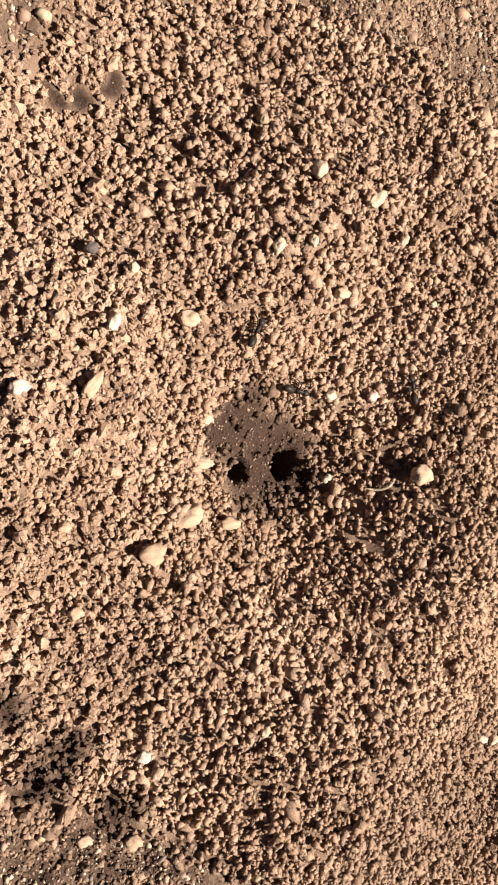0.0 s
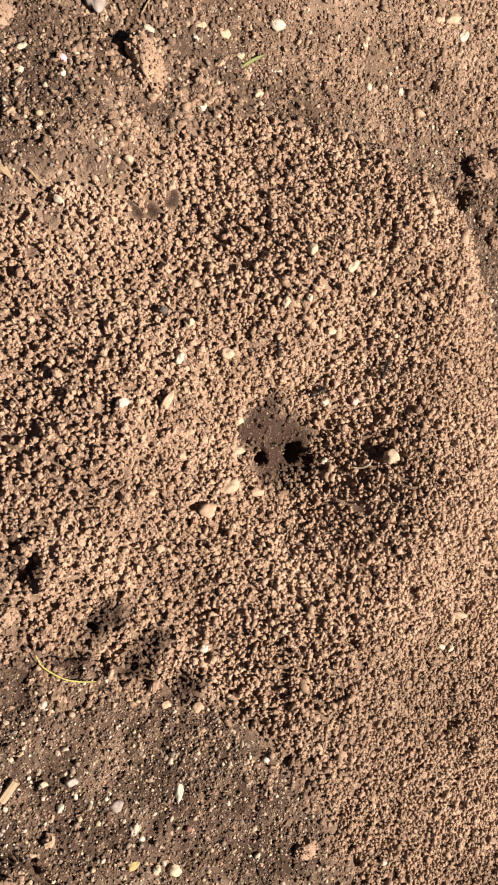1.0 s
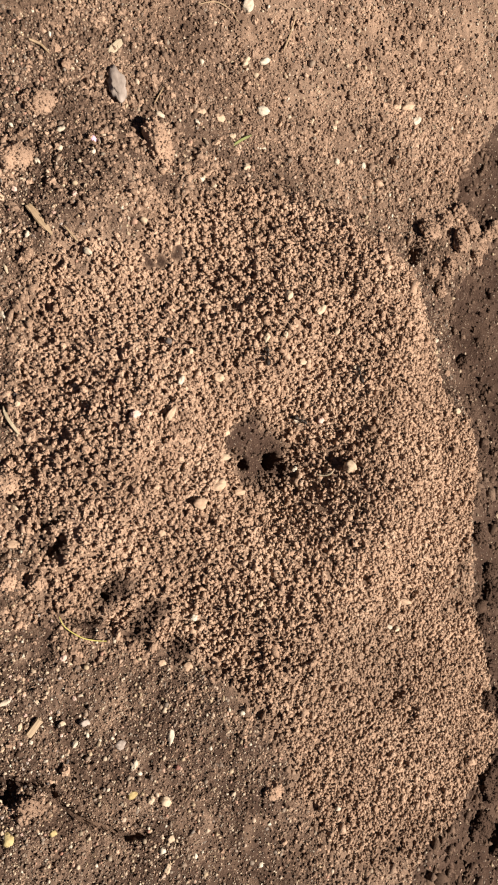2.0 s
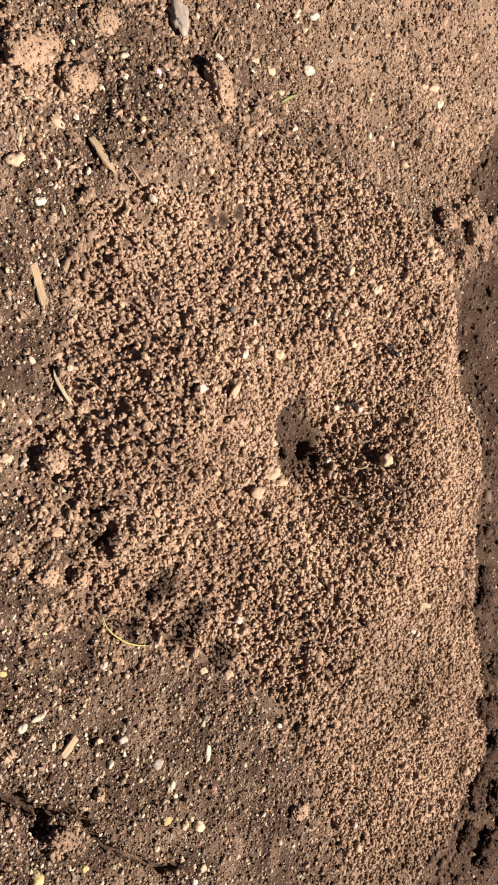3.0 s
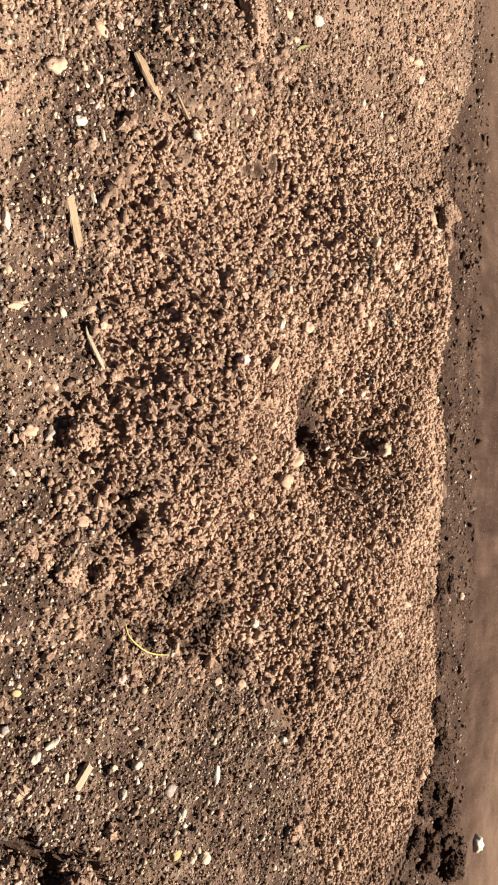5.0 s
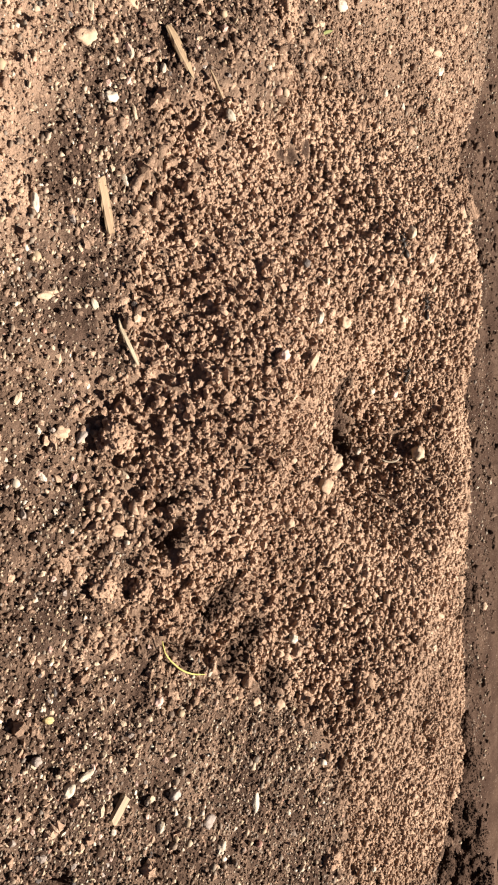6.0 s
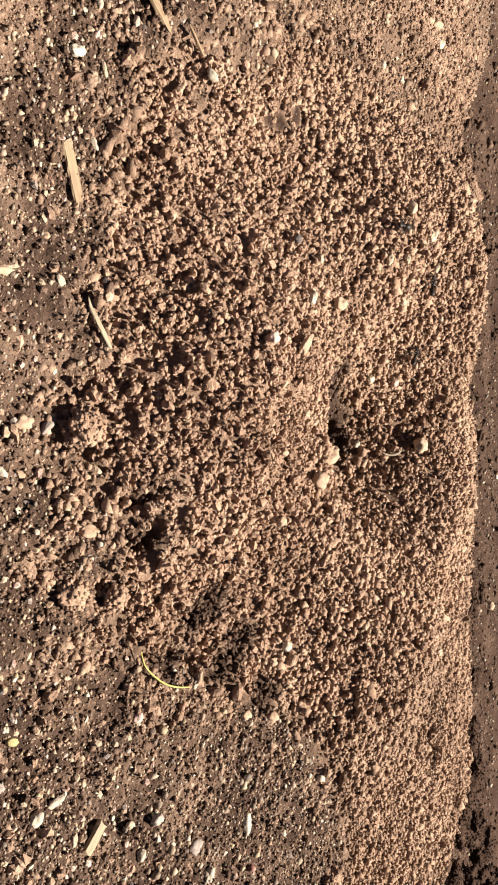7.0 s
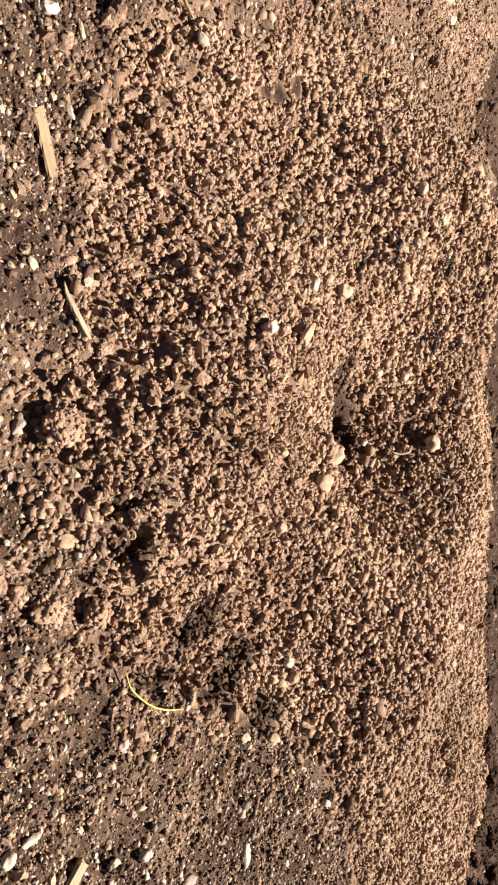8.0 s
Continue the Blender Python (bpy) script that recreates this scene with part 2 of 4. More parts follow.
def apron(x, y):
    """1 where the heap runs out southward in a thin spread of fine crumbs."""
    west = x + 30 + 0.62 * (y + 100) + 26 * fbm(x, y + 40, 16, 3)
    return smooth(west, -6, 16) * smooth(-y, 40, 80) * (1 - smooth(-y + 30 * fbm(x + 11, y, 14, 3), 150, 215))


def heap(x, y):
    """1 on the ants' heap, 0 on the ground round it."""
    return np.maximum(1 - smooth(rim(x, y), 0.86, 1.08), apron(x, y)) * (1 - smooth(over(x, y), -2, 2))


def halo(x, y):
    """Where crumbs of the heap have rolled out over the ground."""
    return (1 - smooth(rim(x, y), 1.0, 1.32)) * smooth(fbm(x + 31, y, 9, 3) + 0.7 * (1.06 - rim(x, y)), -0.1, 0.08)


def lobes(x, y):
    """Thin spreads of dry crumbs beside the heap."""
    a = np.exp(-(((x - 75) / 82) ** 2 + ((y + 150) / 72) ** 2) ** 2) + np.exp(-(((x - 100) / 55) ** 2 + ((y - 190) / 65) ** 2) ** 2)
    a = a + 1.1 * np.exp(-(((x + 143) / 16) ** 2 + ((y - 107) / 19) ** 2 + 3 * fbm(x, y + 9, 8, 3)) ** 2) + 0.8 * np.exp(-(((x + 118) / 8) ** 2 + ((y + 121) / 5) ** 2 + 3 * fbm(x, y, 5, 3)) ** 2)
    return np.clip(a + 0.8 * np.exp(-(((x + 96) / 17) ** 2 + ((y - 173) / 14) ** 2 + 3 * fbm(x, y, 8, 3)) ** 2), 0, 1)


def dry_shade_of(x, y, strewing=0.65, spread=0.66):
    """How dry the soil is: heap and its lobes dry, the rest patchy, the bed beyond the edge damp; shade in holes and
    crater is put in too.
    """
    patch = 0.22 * smooth(fbm(x, y, 22, 5), -0.05, 0.3) + 0.26 * smooth(fbm(x + 500, y, 8, 4), 0.0, 0.28) + 0.7 * smooth(-x + 22 * fbm(x, y, 25, 3), 145, 162) * smooth(y, 12, 45) + 0.14 * smooth(y, 90, 150) + 0.2 * smooth(y, 90, 130) * smooth(x, -50, 0)
    patch = np.maximum(patch + 0.06, strewing * halo(x, y))
    d = np.maximum(heap(x, y), np.maximum(spread * lobes(x, y), np.clip(patch, 0.05, 0.9)))
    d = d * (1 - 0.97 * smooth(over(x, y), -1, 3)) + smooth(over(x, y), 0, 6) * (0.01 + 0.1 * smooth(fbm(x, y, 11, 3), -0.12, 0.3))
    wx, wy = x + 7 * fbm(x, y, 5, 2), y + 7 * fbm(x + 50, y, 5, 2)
    # damp spots; those at the four western holes colour their walls dark for shade
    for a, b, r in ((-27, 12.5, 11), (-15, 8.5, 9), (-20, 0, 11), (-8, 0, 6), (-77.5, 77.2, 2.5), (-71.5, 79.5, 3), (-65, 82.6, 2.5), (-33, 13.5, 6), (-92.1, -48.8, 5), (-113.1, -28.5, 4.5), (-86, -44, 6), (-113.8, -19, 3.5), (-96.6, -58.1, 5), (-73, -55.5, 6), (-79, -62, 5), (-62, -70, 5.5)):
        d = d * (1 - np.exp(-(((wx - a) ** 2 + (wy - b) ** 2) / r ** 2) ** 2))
    # ground toned darker in a strip beyond the brink
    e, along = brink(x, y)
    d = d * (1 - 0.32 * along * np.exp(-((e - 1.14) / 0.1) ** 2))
    # first factor: crater's shade and damp in the colour; others darken southward
    d = d * (1 - 0.22 * np.exp(-(((x - 12) / 30) ** 2 + ((y + 10) / 26) ** 2) ** 2)) * (1 - 0.4 * np.exp(-((x - 25) / 48) ** 2 - ((y + 80) / 26) ** 2)) * (1 - 0.2 * smooth(-y, 60, 120))
    near = 1 - smooth(np.hypot(x, y), 260, 420)
    return d * near + 0.3 * (1 - near)


def pits(x, y):
    x, y = x + 3 * fbm(x + 12, y, 3, 2), y + 3 * fbm(x, y + 44, 3, 2)
    z = 0
    for a, b, d, r in PITS:
        z = z - d * np.exp(-(((x - a) ** 2 + (y - b) ** 2) / (r * r)) ** 2)
    return z


CRACK = ((-140, -103), (-127, -110), (-118.3, -113.6), (-111, -116.9), (-105.4, -122.6), (-97.8, -128), (-89.9, -132.9), (-79.7, -136.4), (-71.3, -137.8))


def crack(x, y):
    """A crooked shrinkage crack in the damp ground."""
    wx, wy = x + 8 * fbm(x, y + 80, 7, 3), y + 8 * fbm(x + 60, y, 7, 3)
    best = np.full(np.shape(x), 1e6)
    for (ax, ay), (bx, by) in zip(CRACK, CRACK[1:]):
        u = np.clip(((wx - ax) * (bx - ax) + (wy - ay) * (by - ay)) / ((bx - ax) ** 2 + (by - ay) ** 2), 0, 1)
        best = np.minimum(best, np.hypot(wx - ax - u * (bx - ax), wy - ay - u * (by - ay)))
    return -5 * np.exp(-(best / (1.0 + 1.0 * np.clip(fbm(x + 25, y, 9, 2) + 0.15, 0, 1))) ** 2)


def grid_mesh(name, xs, ys, z_of, dry_fn, material, seed, wanted):
    """A sheet over a net of places, each moved a little at random; faces only where wanted."""
    rng = np.random.default_rng(seed)
    gx, gy = np.meshgrid(xs, ys, indexing="ij")
    gx = gx + rng.uniform(-0.2, 0.2, gx.shape) * np.where(np.gradient(xs) < 2, np.gradient(xs), 0)[:, None]
    gy = gy + rng.uniform(-0.2, 0.2, gy.shape) * np.where(np.gradient(ys) < 2, np.gradient(ys), 0)[None, :]
    z = z_of(gx, gy)
    v = np.stack([gx, gy, z], -1).reshape(-1, 3) / 1000.0
    nx, ny = len(xs), len(ys)
    i = (np.arange(nx - 1)[:, None] * ny + np.arange(ny - 1)[None, :]).ravel()
    i = i[wanted(gx, gy).ravel()[i]]
    odd = rng.random(len(i)) < 0.5
    a, b = i[odd], i[~odd]
    f = np.concatenate([np.stack([a, a + ny, a + ny + 1], 1), np.stack([a, a + ny + 1, a + 1], 1), np.stack([b, b + ny, b + 1], 1), np.stack([b + ny, b + ny + 1, b + 1], 1)])
    return raw_mesh(name, v, f, dry_fn(gx, gy).ravel(), material)


def raw_mesh(name, v, f, dry, material, smooth_shade=True):
    me = bpy.data.meshes.new(name)
    n, k = f.shape
    me.vertices.add(len(v))
    me.vertices.foreach_set("co", np.ascontiguousarray(v, dtype=np.float32).ravel())
    me.loops.add(n * k)
    me.loops.foreach_set("vertex_index", np.ascontiguousarray(f, dtype=np.int32).ravel())
    me.polygons.add(n)
    me.polygons.foreach_set("loop_start", np.arange(0, n * k, k, dtype=np.int32))
    me.update(calc_edges=True)
    me.polygons.foreach_set("use_smooth", np.full(n, smooth_shade))
    if dry is not None:
        a = me.attributes.new("dry", "FLOAT", "POINT")
        a.data.foreach_set("value", np.ascontiguousarray(dry, dtype=np.float32))
    me.materials.append(material)
    return me


def spaced(stretches, reach):
    """Even steps over stretches (from, to, step), then growing ones out to reach."""
    inner = np.concatenate([np.arange(lo, hi, step) for lo, hi, step in stretches])
    d_lo, d_hi, out_hi, out_lo = stretches[0][2], stretches[-1][2], [inner[-1]], [inner[0]]
    while out_hi[-1] < reach:
        d_hi *= 1.07 if d_hi < 4 else 1.3
        out_hi.append(out_hi[-1] + d_hi)
    while out_lo[-1] > -reach:
        d_lo *= 1.07 if d_lo < 4 else 1.3
        out_lo.append(out_lo[-1] - d_lo)
    return np.concatenate([out_lo[:0:-1], inner, out_hi[1:]])


def clumpy(x, y):
    """Fine unevenness of bare soil, mm."""
    return 3.2 * fbm(x, y, 9, 3) + 1.5 * (0.45 - cells(x, y, 4.1)) + 1.5 * (0.45 - cells(x + 30, y, 2.0)) + 1.4 * fbm(x + 90, y - 40, 3.4, 2) + 1.0 * fbm(x, y + 300, 1.3, 2)


def coarse(x, y):
    """Size of the crumbs on the heap, from coarse on the shaded slope to fine towards the sun, mm."""
    return 1.68 + 0.2 * smooth(x, -70, -40) - 0.15 * apron(x, y)


def pocket(x, y):
    """Loose heaping of the crumbs, mm."""
    return coarse(x, y) * (1.5 * fbm(x, y, 9, 2) + (2.25 - 0.65 * smooth(x, -90, -30)) * fbm(x + 40, y + 70, 4.0, 2))


def bare(x, y):
    """Where trodden or damp soil lies bare of crumbs."""
    b = 0
    x, y = x + 7 * fbm(x, y, 5, 2), y + 7 * fbm(x + 50, y, 5, 2)
    for a, c, r in ((-34, 13.5, 5), (-27.5, 12.5, 6.5), (-20, 12, 6.5), (-12.5, 10, 5), (-7, 8, 3.5), (-21, 2, 6.5), (-28, -2.5, 6), (-12.5, 2, 5), (-77.5, 77.2, 3.2), (-71.5, 79.5, 3.6), (-65, 82.6, 3.2)):
        b = np.maximum(b, np.exp(-(((x - a) ** 2 + (y - c) ** 2) / r ** 2) ** 2))
    return b


def ground_z(x, y):
    far = 1 - smooth(np.hypot(x, y), 350, 900)
    return (lay(x, y) + 0.5) * far - 0.5 + (0.8 * clumpy(x, y) * (1 - 0.3 * smooth(over(x, y), 0, 4)) + 4 * smooth(over(x, y), 2, 8) * fbm(x + 60, y, 15, 2)) * far + pits(x, y) * (1 - heap(x, y)) + crack(x, y) - 28 * smooth(heap(x, y), 0.5, 0.95) - 3 * (1 - far)


def heap_z(x, y):
    return lay(x, y) - 0.46 * coarse(x, y) - 0.48 * smooth(heap(x, y), 0.45, 0.95) + pocket(x, y) * (1 - 0.75 * bare(x, y)) + 0.7 * fbm(x, y, 1.9, 2) + 1.0 * bare(x, y) + pits(x, y) - 9 * smooth(1 - heap(x, y), 0.8, 0.99)


ground = tagged(new("ground", grid_mesh("ground", spaced(((-176, -96, 0.6), (-96, 150, 1.1)), 60000), spaced(((-170, 185, 0.95),), 60000), ground_z, lambda x, y: dry_shade_of(x, y, 0.35, 0.4), GROUND, 21, lambda x, y: heap(x, y) < 0.9)),
                "bare brown garden soil, damp and dry in patches", "ground", kind="structure")
mound = tagged(new("ant_mound"), "low heap of dry crumbly light-brown soil with an entrance hole", "ant mound")
# body toned darker: damper soil, and shade of the gaps put into colour
body = new("mound_body", grid_mesh("mound_body", np.arange(-160, 132, 0.85), np.arange(-222, 142, 0.85), heap_z, lambda x, y: 0.66 * dry_shade_of(x, y), GROUND, 22, lambda x, y: heap(x, y) > 0.03))
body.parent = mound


# ---- crumbs ----
def lump(level, rough, seed, chipped=0.0):
    """A lumpy closed form of about radius 1: vertices and triangles."""
    bm = bmesh.new()
    bmesh.ops.create_icosphere(bm, subdivisions=level, radius=1)
    rng = np.random.default_rng(seed)
    off = Vector(rng.uniform(-50, 50, 3))
    for q in bm.verts:
        d = q.co.normalized()
        q.co = d * (1 + rough * noise.noise(d * 1.3 + off) + rough * 0.8 * noise.noise(d * 3.1 + off) + (rough * 0.5 * noise.noise(d * 7.0 + off) if level > 3 else 0))
        q.co *= 1 + chipped * rng.uniform(-1, 0.8)
    v = np.array([q.co[:] for q in bm.verts])
    f = np.array([[q.index for q in p.verts] for p in bm.faces])
    bm.free()
    return v, f


def chip(seed, jag=0.3):
    """A small angular grain of eight faces, about radius 1."""
    rng = np.random.default_rng(seed)
    v = np.array([(1, 0, 0), (-1, 0, 0), (0, 1, 0), (0, -1, 0), (0, 0, 1), (0, 0, -1)], dtype=float)
    v = v * 1.15 * (1 + rng.uniform(-jag, jag, (6, 1))) + rng.uniform(-jag, jag, (6, 3)) * 0.8
    f = np.array([(0, 2, 4), (2, 1, 4), (1, 3, 4), (3, 0, 4), (2, 0, 5), (1, 2, 5), (3, 1, 5), (0, 3, 5)])
    return v, f


def nugget(seed, cuts=2, jag=0.22):
    """An uneven rounded lump, about radius 1: a swollen cube of cuts x cuts squares a side."""
    rng = np.random.default_rng(seed)
    index, v, f = {}, [], []
    for axis in range(3):
        for side in (-1, 1):
            def corner(a, b):
                p = [0, 0, 0]
                p[axis], p[(axis + 1) % 3], p[(axis + 2) % 3] = side, a * 2 / cuts - 1, b * 2 / cuts - 1
                key = tuple(round(q, 4) for q in p)
                if key not in index:
                    index[key] = len(v)
                    v.append(p)
                return index[key]
            for a in range(cuts):
                for b in range(cuts):
                    q = [corner(a, b), corner(a + 1, b), corner(a + 1, b + 1), corner(a, b + 1)]
                    q = q if side > 0 else q[::-1]
                    f += [(q[0], q[1], q[2]), (q[0], q[2], q[3])] if rng.random() < 0.5 else [(q[0], q[1], q[3]), (q[1], q[2], q[3])]
    v = np.array(v, dtype=float)
    v /= np.linalg.norm(v, axis=1)[:, None]
    off = Vector(rng.uniform(-50, 50, 3))
    swell = np.array([0.45 * noise.noise(Vector(p) * 1.4 + off) + 0.3 * noise.noise(Vector(p) * 3.2 - off) for p in v])
    return v * (1 + swell + rng.uniform(-jag, jag, len(v)))[:, None], np.array(f)


def baked(seed, first, more):
    """A crumb baked together from lumps, about radius 1: a nugget or a grain with smaller grains on it."""
    rng = np.random.default_rng(seed)
    vs, fs, base = [], [], 0
    for k in range(more + 1):
        v, f = nugget(seed * 31, 2, 0.3) if first == "nugget" and k == 0 else chip(seed * 31 + k, 0.4)
        way = rng.normal(size=3)
        near = 0.8 if first == "nugget" else 0.85
        v = (v @ turns(rng, 1)[0]) * (near if k == 0 else near * rng.uniform(0.5, 0.75)) + way / np.linalg.norm(way) * (rng.uniform(0.5, 0.72) if k else 0.0)
        vs.append(v)
        fs.append(f + base)
        base += len(v)
    return np.concatenate(vs), np.concatenate(fs)


def turns(rng, n):
    q = rng.normal(size=(n, 4))
    q /= np.linalg.norm(q, axis=1)[:, None]
    w, x, y, z = q.T
    return np.stack([1 - 2 * (y * y + z * z), 2 * (x * y - z * w), 2 * (x * z + y * w), 2 * (x * y + z * w), 1 - 2 * (x * x + z * z), 2 * (y * z - x * w),
                     2 * (x * z - y * w), 2 * (y * z + x * w), 1 - 2 * (x * x + y * y)], 1).reshape(n, 3, 3)


def scatter(name, x, y, z, size, dry, seed, form, material=None, rounded=True):
    """One mesh of many crumbs; size: diameters in mm; form: makes one of fourteen shapes from a seed."""
    rng = np.random.default_rng(seed)
    kinds = [form(seed * 10 + k) for k in range(14)]
    pick = rng.integers(0, len(kinds), len(x))
    vs, fs, ds, base = [], [], [], 0
    for k, (tv, tf) in enumerate(kinds):
        sel = np.where(pick == k)[0]
        if not len(sel):
            continue
        stretch = rng.uniform(0.65, 1.25, (len(sel), 3))
        v = tv[None] * (stretch * size[sel, None] / 2)[:, None, :]
        v = np.einsum("nij,nvj->nvi", turns(rng, len(sel)), v) + np.stack([x[sel], y[sel], z[sel]], 1)[:, None, :]
        f = tf[None] + (base + np.arange(len(sel)) * len(tv))[:, None, None]
        vs.append(v.reshape(-1, 3))
        fs.append(f.reshape(-1, 3))
        ds.append(np.repeat(dry[sel], len(tv)))
        base += len(sel) * len(tv)
    return new(name, raw_mesh(name, np.concatenate(vs) / 1000.0, np.concatenate(fs), np.concatenate(ds), material or CRUMB, rounded))


def strewn(x0, x1, y0, y1, step, seed):
    rng = np.random.default_rng(seed)
    gx, gy = np.meshgrid(np.arange(x0, x1, step), np.arange(y0, y1, step * 0.87), indexing="ij")
    gx = gx + (np.arange(gx.shape[1]) % 2)[None, :] * step / 2
    return gx.ravel() + rng.uniform(-0.5, 0.5, gx.size) * step, gy.ravel() + rng.uniform(-0.5, 0.5, gx.size) * step, rng


x, y, rng = strewn(-160, 132, -222, 142, 0.8, 3)
size = coarse(x, y)
s = size * rng.lognormal(-0.04, 0.27, len(x)) * np.where(rng.random(len(x)) < 0.013, rng.uniform(1.5, 2.3, len(x)), 1)
keep = (rng.random(len(x)) < heap(x, y) ** 1.5 * (0.8 / (0.74 * size)) ** 2) & ((bare(x, y) < 0.5 + rng.uniform(-0.3, 0.45, len(x))) | (rng.random(len(x)) < 0.04))
x, y, s = x[keep], y[keep], s[keep]
z = lay(x, y) + pits(x, y) + pocket(x, y) * (1 - 0.75 * bare(x, y)) + np.minimum(s, 2.4) * rng.uniform(-0.8, 0.32, len(x))
d = np.clip(dry_shade_of(x, y) + 0.1, 0, 1)
close = x < -62
# the coarsest crumbs on the slope that the camera passes nearest, one by one
single = np.where((s > 1.9) & (x > -132) & (x < -84) & (np.abs(y - 5) < 46))[0][::2][:300]
rest = np.ones(len(x), bool)
rest[single] = False
for name, sel, seed, form in (("coarse_crumb_layer", rest & close & (s > 1.5), 5, lambda k: baked(k, "nugget", 2)), ("middling_crumb_layer", rest & close & (s <= 1.5), 6, lambda k: baked(k, "nugget", 1)), ("fine_crumb_layer", rest & ~close, 7, lambda k: baked(k, "grain", 2))):
    heaped = tagged(scatter(name, x[sel], y[sel], z[sel], s[sel], d[sel], seed, form, rounded=name[0] == "f"), kind="stuff")
    heaped.parent = mound
FORMS = []
for k in range(16):
    cv, cf = nugget(5000 + k, 2, 0.28)
    FORMS.append(raw_mesh("crumb", cv * np.random.default_rng(k).uniform(0.75, 1.15, 3) * 0.00095, cf, np.ones(len(cv)), CRUMB, False))
for k, i in enumerate(single):
    crumb = new("crumb", FORMS[k % 16])
    crumb.parent = mound
    crumb.matrix_world = pose(x[i] / 1000, y[i] / 1000, z[i] / 1000, *rng.uniform(0, 360, 3))
pick = rng.integers(0, len(x), 9000)
way = rng.normal(size=(len(pick), 3))
way /= np.linalg.norm(way, axis=1)[:, None]
out = s[pick] * rng.uniform(0.34, 0.5, len(pick))
grit = tagged(scatter("grain_layer", x[pick] + way[:, 0] * out, y[pick] + way[:, 1] * out, z[pick] + np.abs(way[:, 2]) * out, rng.uniform(0.3, 0.7, len(pick)), d[pick], 14, chip, rounded=False), kind="stuff")
grit.parent = mound
x, y, rng = strewn(-42, 2, -12, 24, 0.9, 19)
keep = (bare(x, y) > 0.35) & (pits(x, y) > -1.5) & (rng.random(len(x)) < 0.4)
x, y = x[keep], y[keep]
s = 0.55 * rng.lognormal(0, 0.4, len(x))
grit = tagged(scatter("fine_soil", x, y, heap_z(x, y) + s * rng.uniform(-0.1, 0.3, len(x)), s, rng.uniform(0, 0.9, len(x)) ** 2.2, 20, chip), kind="stuff")
grit.parent = mound


def worn(x, y):
    """Where the ground lies smooth and damp, with few crumbs."""
    return smooth(fbm(x + 200, y + 30, 20, 3), 0.04, 0.2) * (1 - lobes(x, y))


def in_sight(x, y):
    """The stretch of ground that lies near the camera's way."""
    return np.abs(y - 10) < 172 + 0.36 * (x + 140)


# crumbs on the ground round the heap, thick where it is dry
x, y, rng = strewn(-178, 215, -235, 270, 0.95, 7)
beyond = smooth(over(x, y), 0, 4)
dryness = dry_shade_of(x, y)
round_about = np.maximum(halo(x, y), lobes(x, y))
keep = (rng.random(len(x)) < (0.85 + 0.15 * round_about) * (1 - 0.5 * beyond) * (1 - 0.35 * smooth(x, 20, 80)) * (1 - heap(x, y)) * (1 - 0.5 * smooth(x, 120, 200)) * (1 - 0.75 * worn(x, y)) * (1 - 0.45 * smooth(np.abs(y - 10), 150, 195)) * (1 - 0.35 * smooth(x, 115, 135))) & (bare(x, y) < 0.5) & (crack(x, y) > -1.5) & in_sight(x, y)
x, y, dryness, beyond, round_about = x[keep], y[keep], dryness[keep], beyond[keep], round_about[keep]
s = (0.85 + 0.8 * round_about + 0.4 * smooth(y, 90, 125) * (1 - lobes(x, y)) + 0.3 * beyond) * rng.lognormal(0, 0.38 + 0.2 * beyond, len(x))
d = np.clip(dryness * 1.05 + rng.uniform(0, 0.9, len(x)) ** 3 * (1 - 0.85 * beyond) + beyond * rng.uniform(0.0, 0.15, len(x)), 0, 1)
z = ground_z(x, y) + s * rng.uniform(-0.38, 0.2, len(x))
large = s > 1.3
loose = tagged(new("soil_crumbs"), "loose brown soil crumbs strewn over the ground", "soil crumbs", kind="stuff")
for name, sel, seed, form in (("clump", large, 8, lambda k: baked(k, "grain", 1)), ("crumb", ~large, 9, lambda k: chip(k, 0.35))):
    heaped = tagged(scatter(name, x[sel], y[sel], z[sel], s[sel], d[sel], seed, form), kind="stuff")
    heaped.parent = loose

# larger pale clumps in loose drifts
x, y, rng = strewn(-178, 120, -190, 235, 3.0, 15)
thick = smooth(fbm(x + 70, y + 20, 16, 3), -0.1, 0.2) * (0.18 + 0.5 * smooth(y, 60, 105) + 0.3 * smooth(-x, 110, 130) + 0.5 * halo(x, y))
keep = (rng.random(len(x)) < 0.8 * thick * (1 - heap(x, y)) * (1 - smooth(over(x, y), -2, 2))) & (crack(x, y) > -1) & in_sight(x, y)
x, y = x[keep], y[keep]
s = np.minimum(2.0 * rng.lognormal(0, 0.36, len(x)), 5.5)
heaped = tagged(scatter("pale_clump", x, y, ground_z(x, y) + s * rng.uniform(-0.2, 0.2, len(x)), s, rng.uniform(0.45, 1.0, len(x)), 16, lambda k: baked(k, "nugget", 3), rounded=False), kind="stuff")
heaped.parent = loose

x, y, rng = strewn(-178, -30, -215, 190, 0.85, 17)
keep = (rng.random(len(x)) < (1 - heap(x, y)) * np.where((x < -95) | (y < -60), 0.2, 0.03)) & in_sight(x, y)
x, y = x[keep], y[keep]
s = 0.5 * rng.lognormal(0, 0.35, len(x))
d = np.clip(dry_shade_of(x, y, 0.5) + rng.uniform(0, 0.9, len(x)) ** 3, 0, 1)
heaped = tagged(scatter("fine_soil", x, y, ground_z(x, y) + s * rng.uniform(-0.1, 0.35, len(x)), s, d, 18, chip), kind="stuff")
heaped.parent = loose

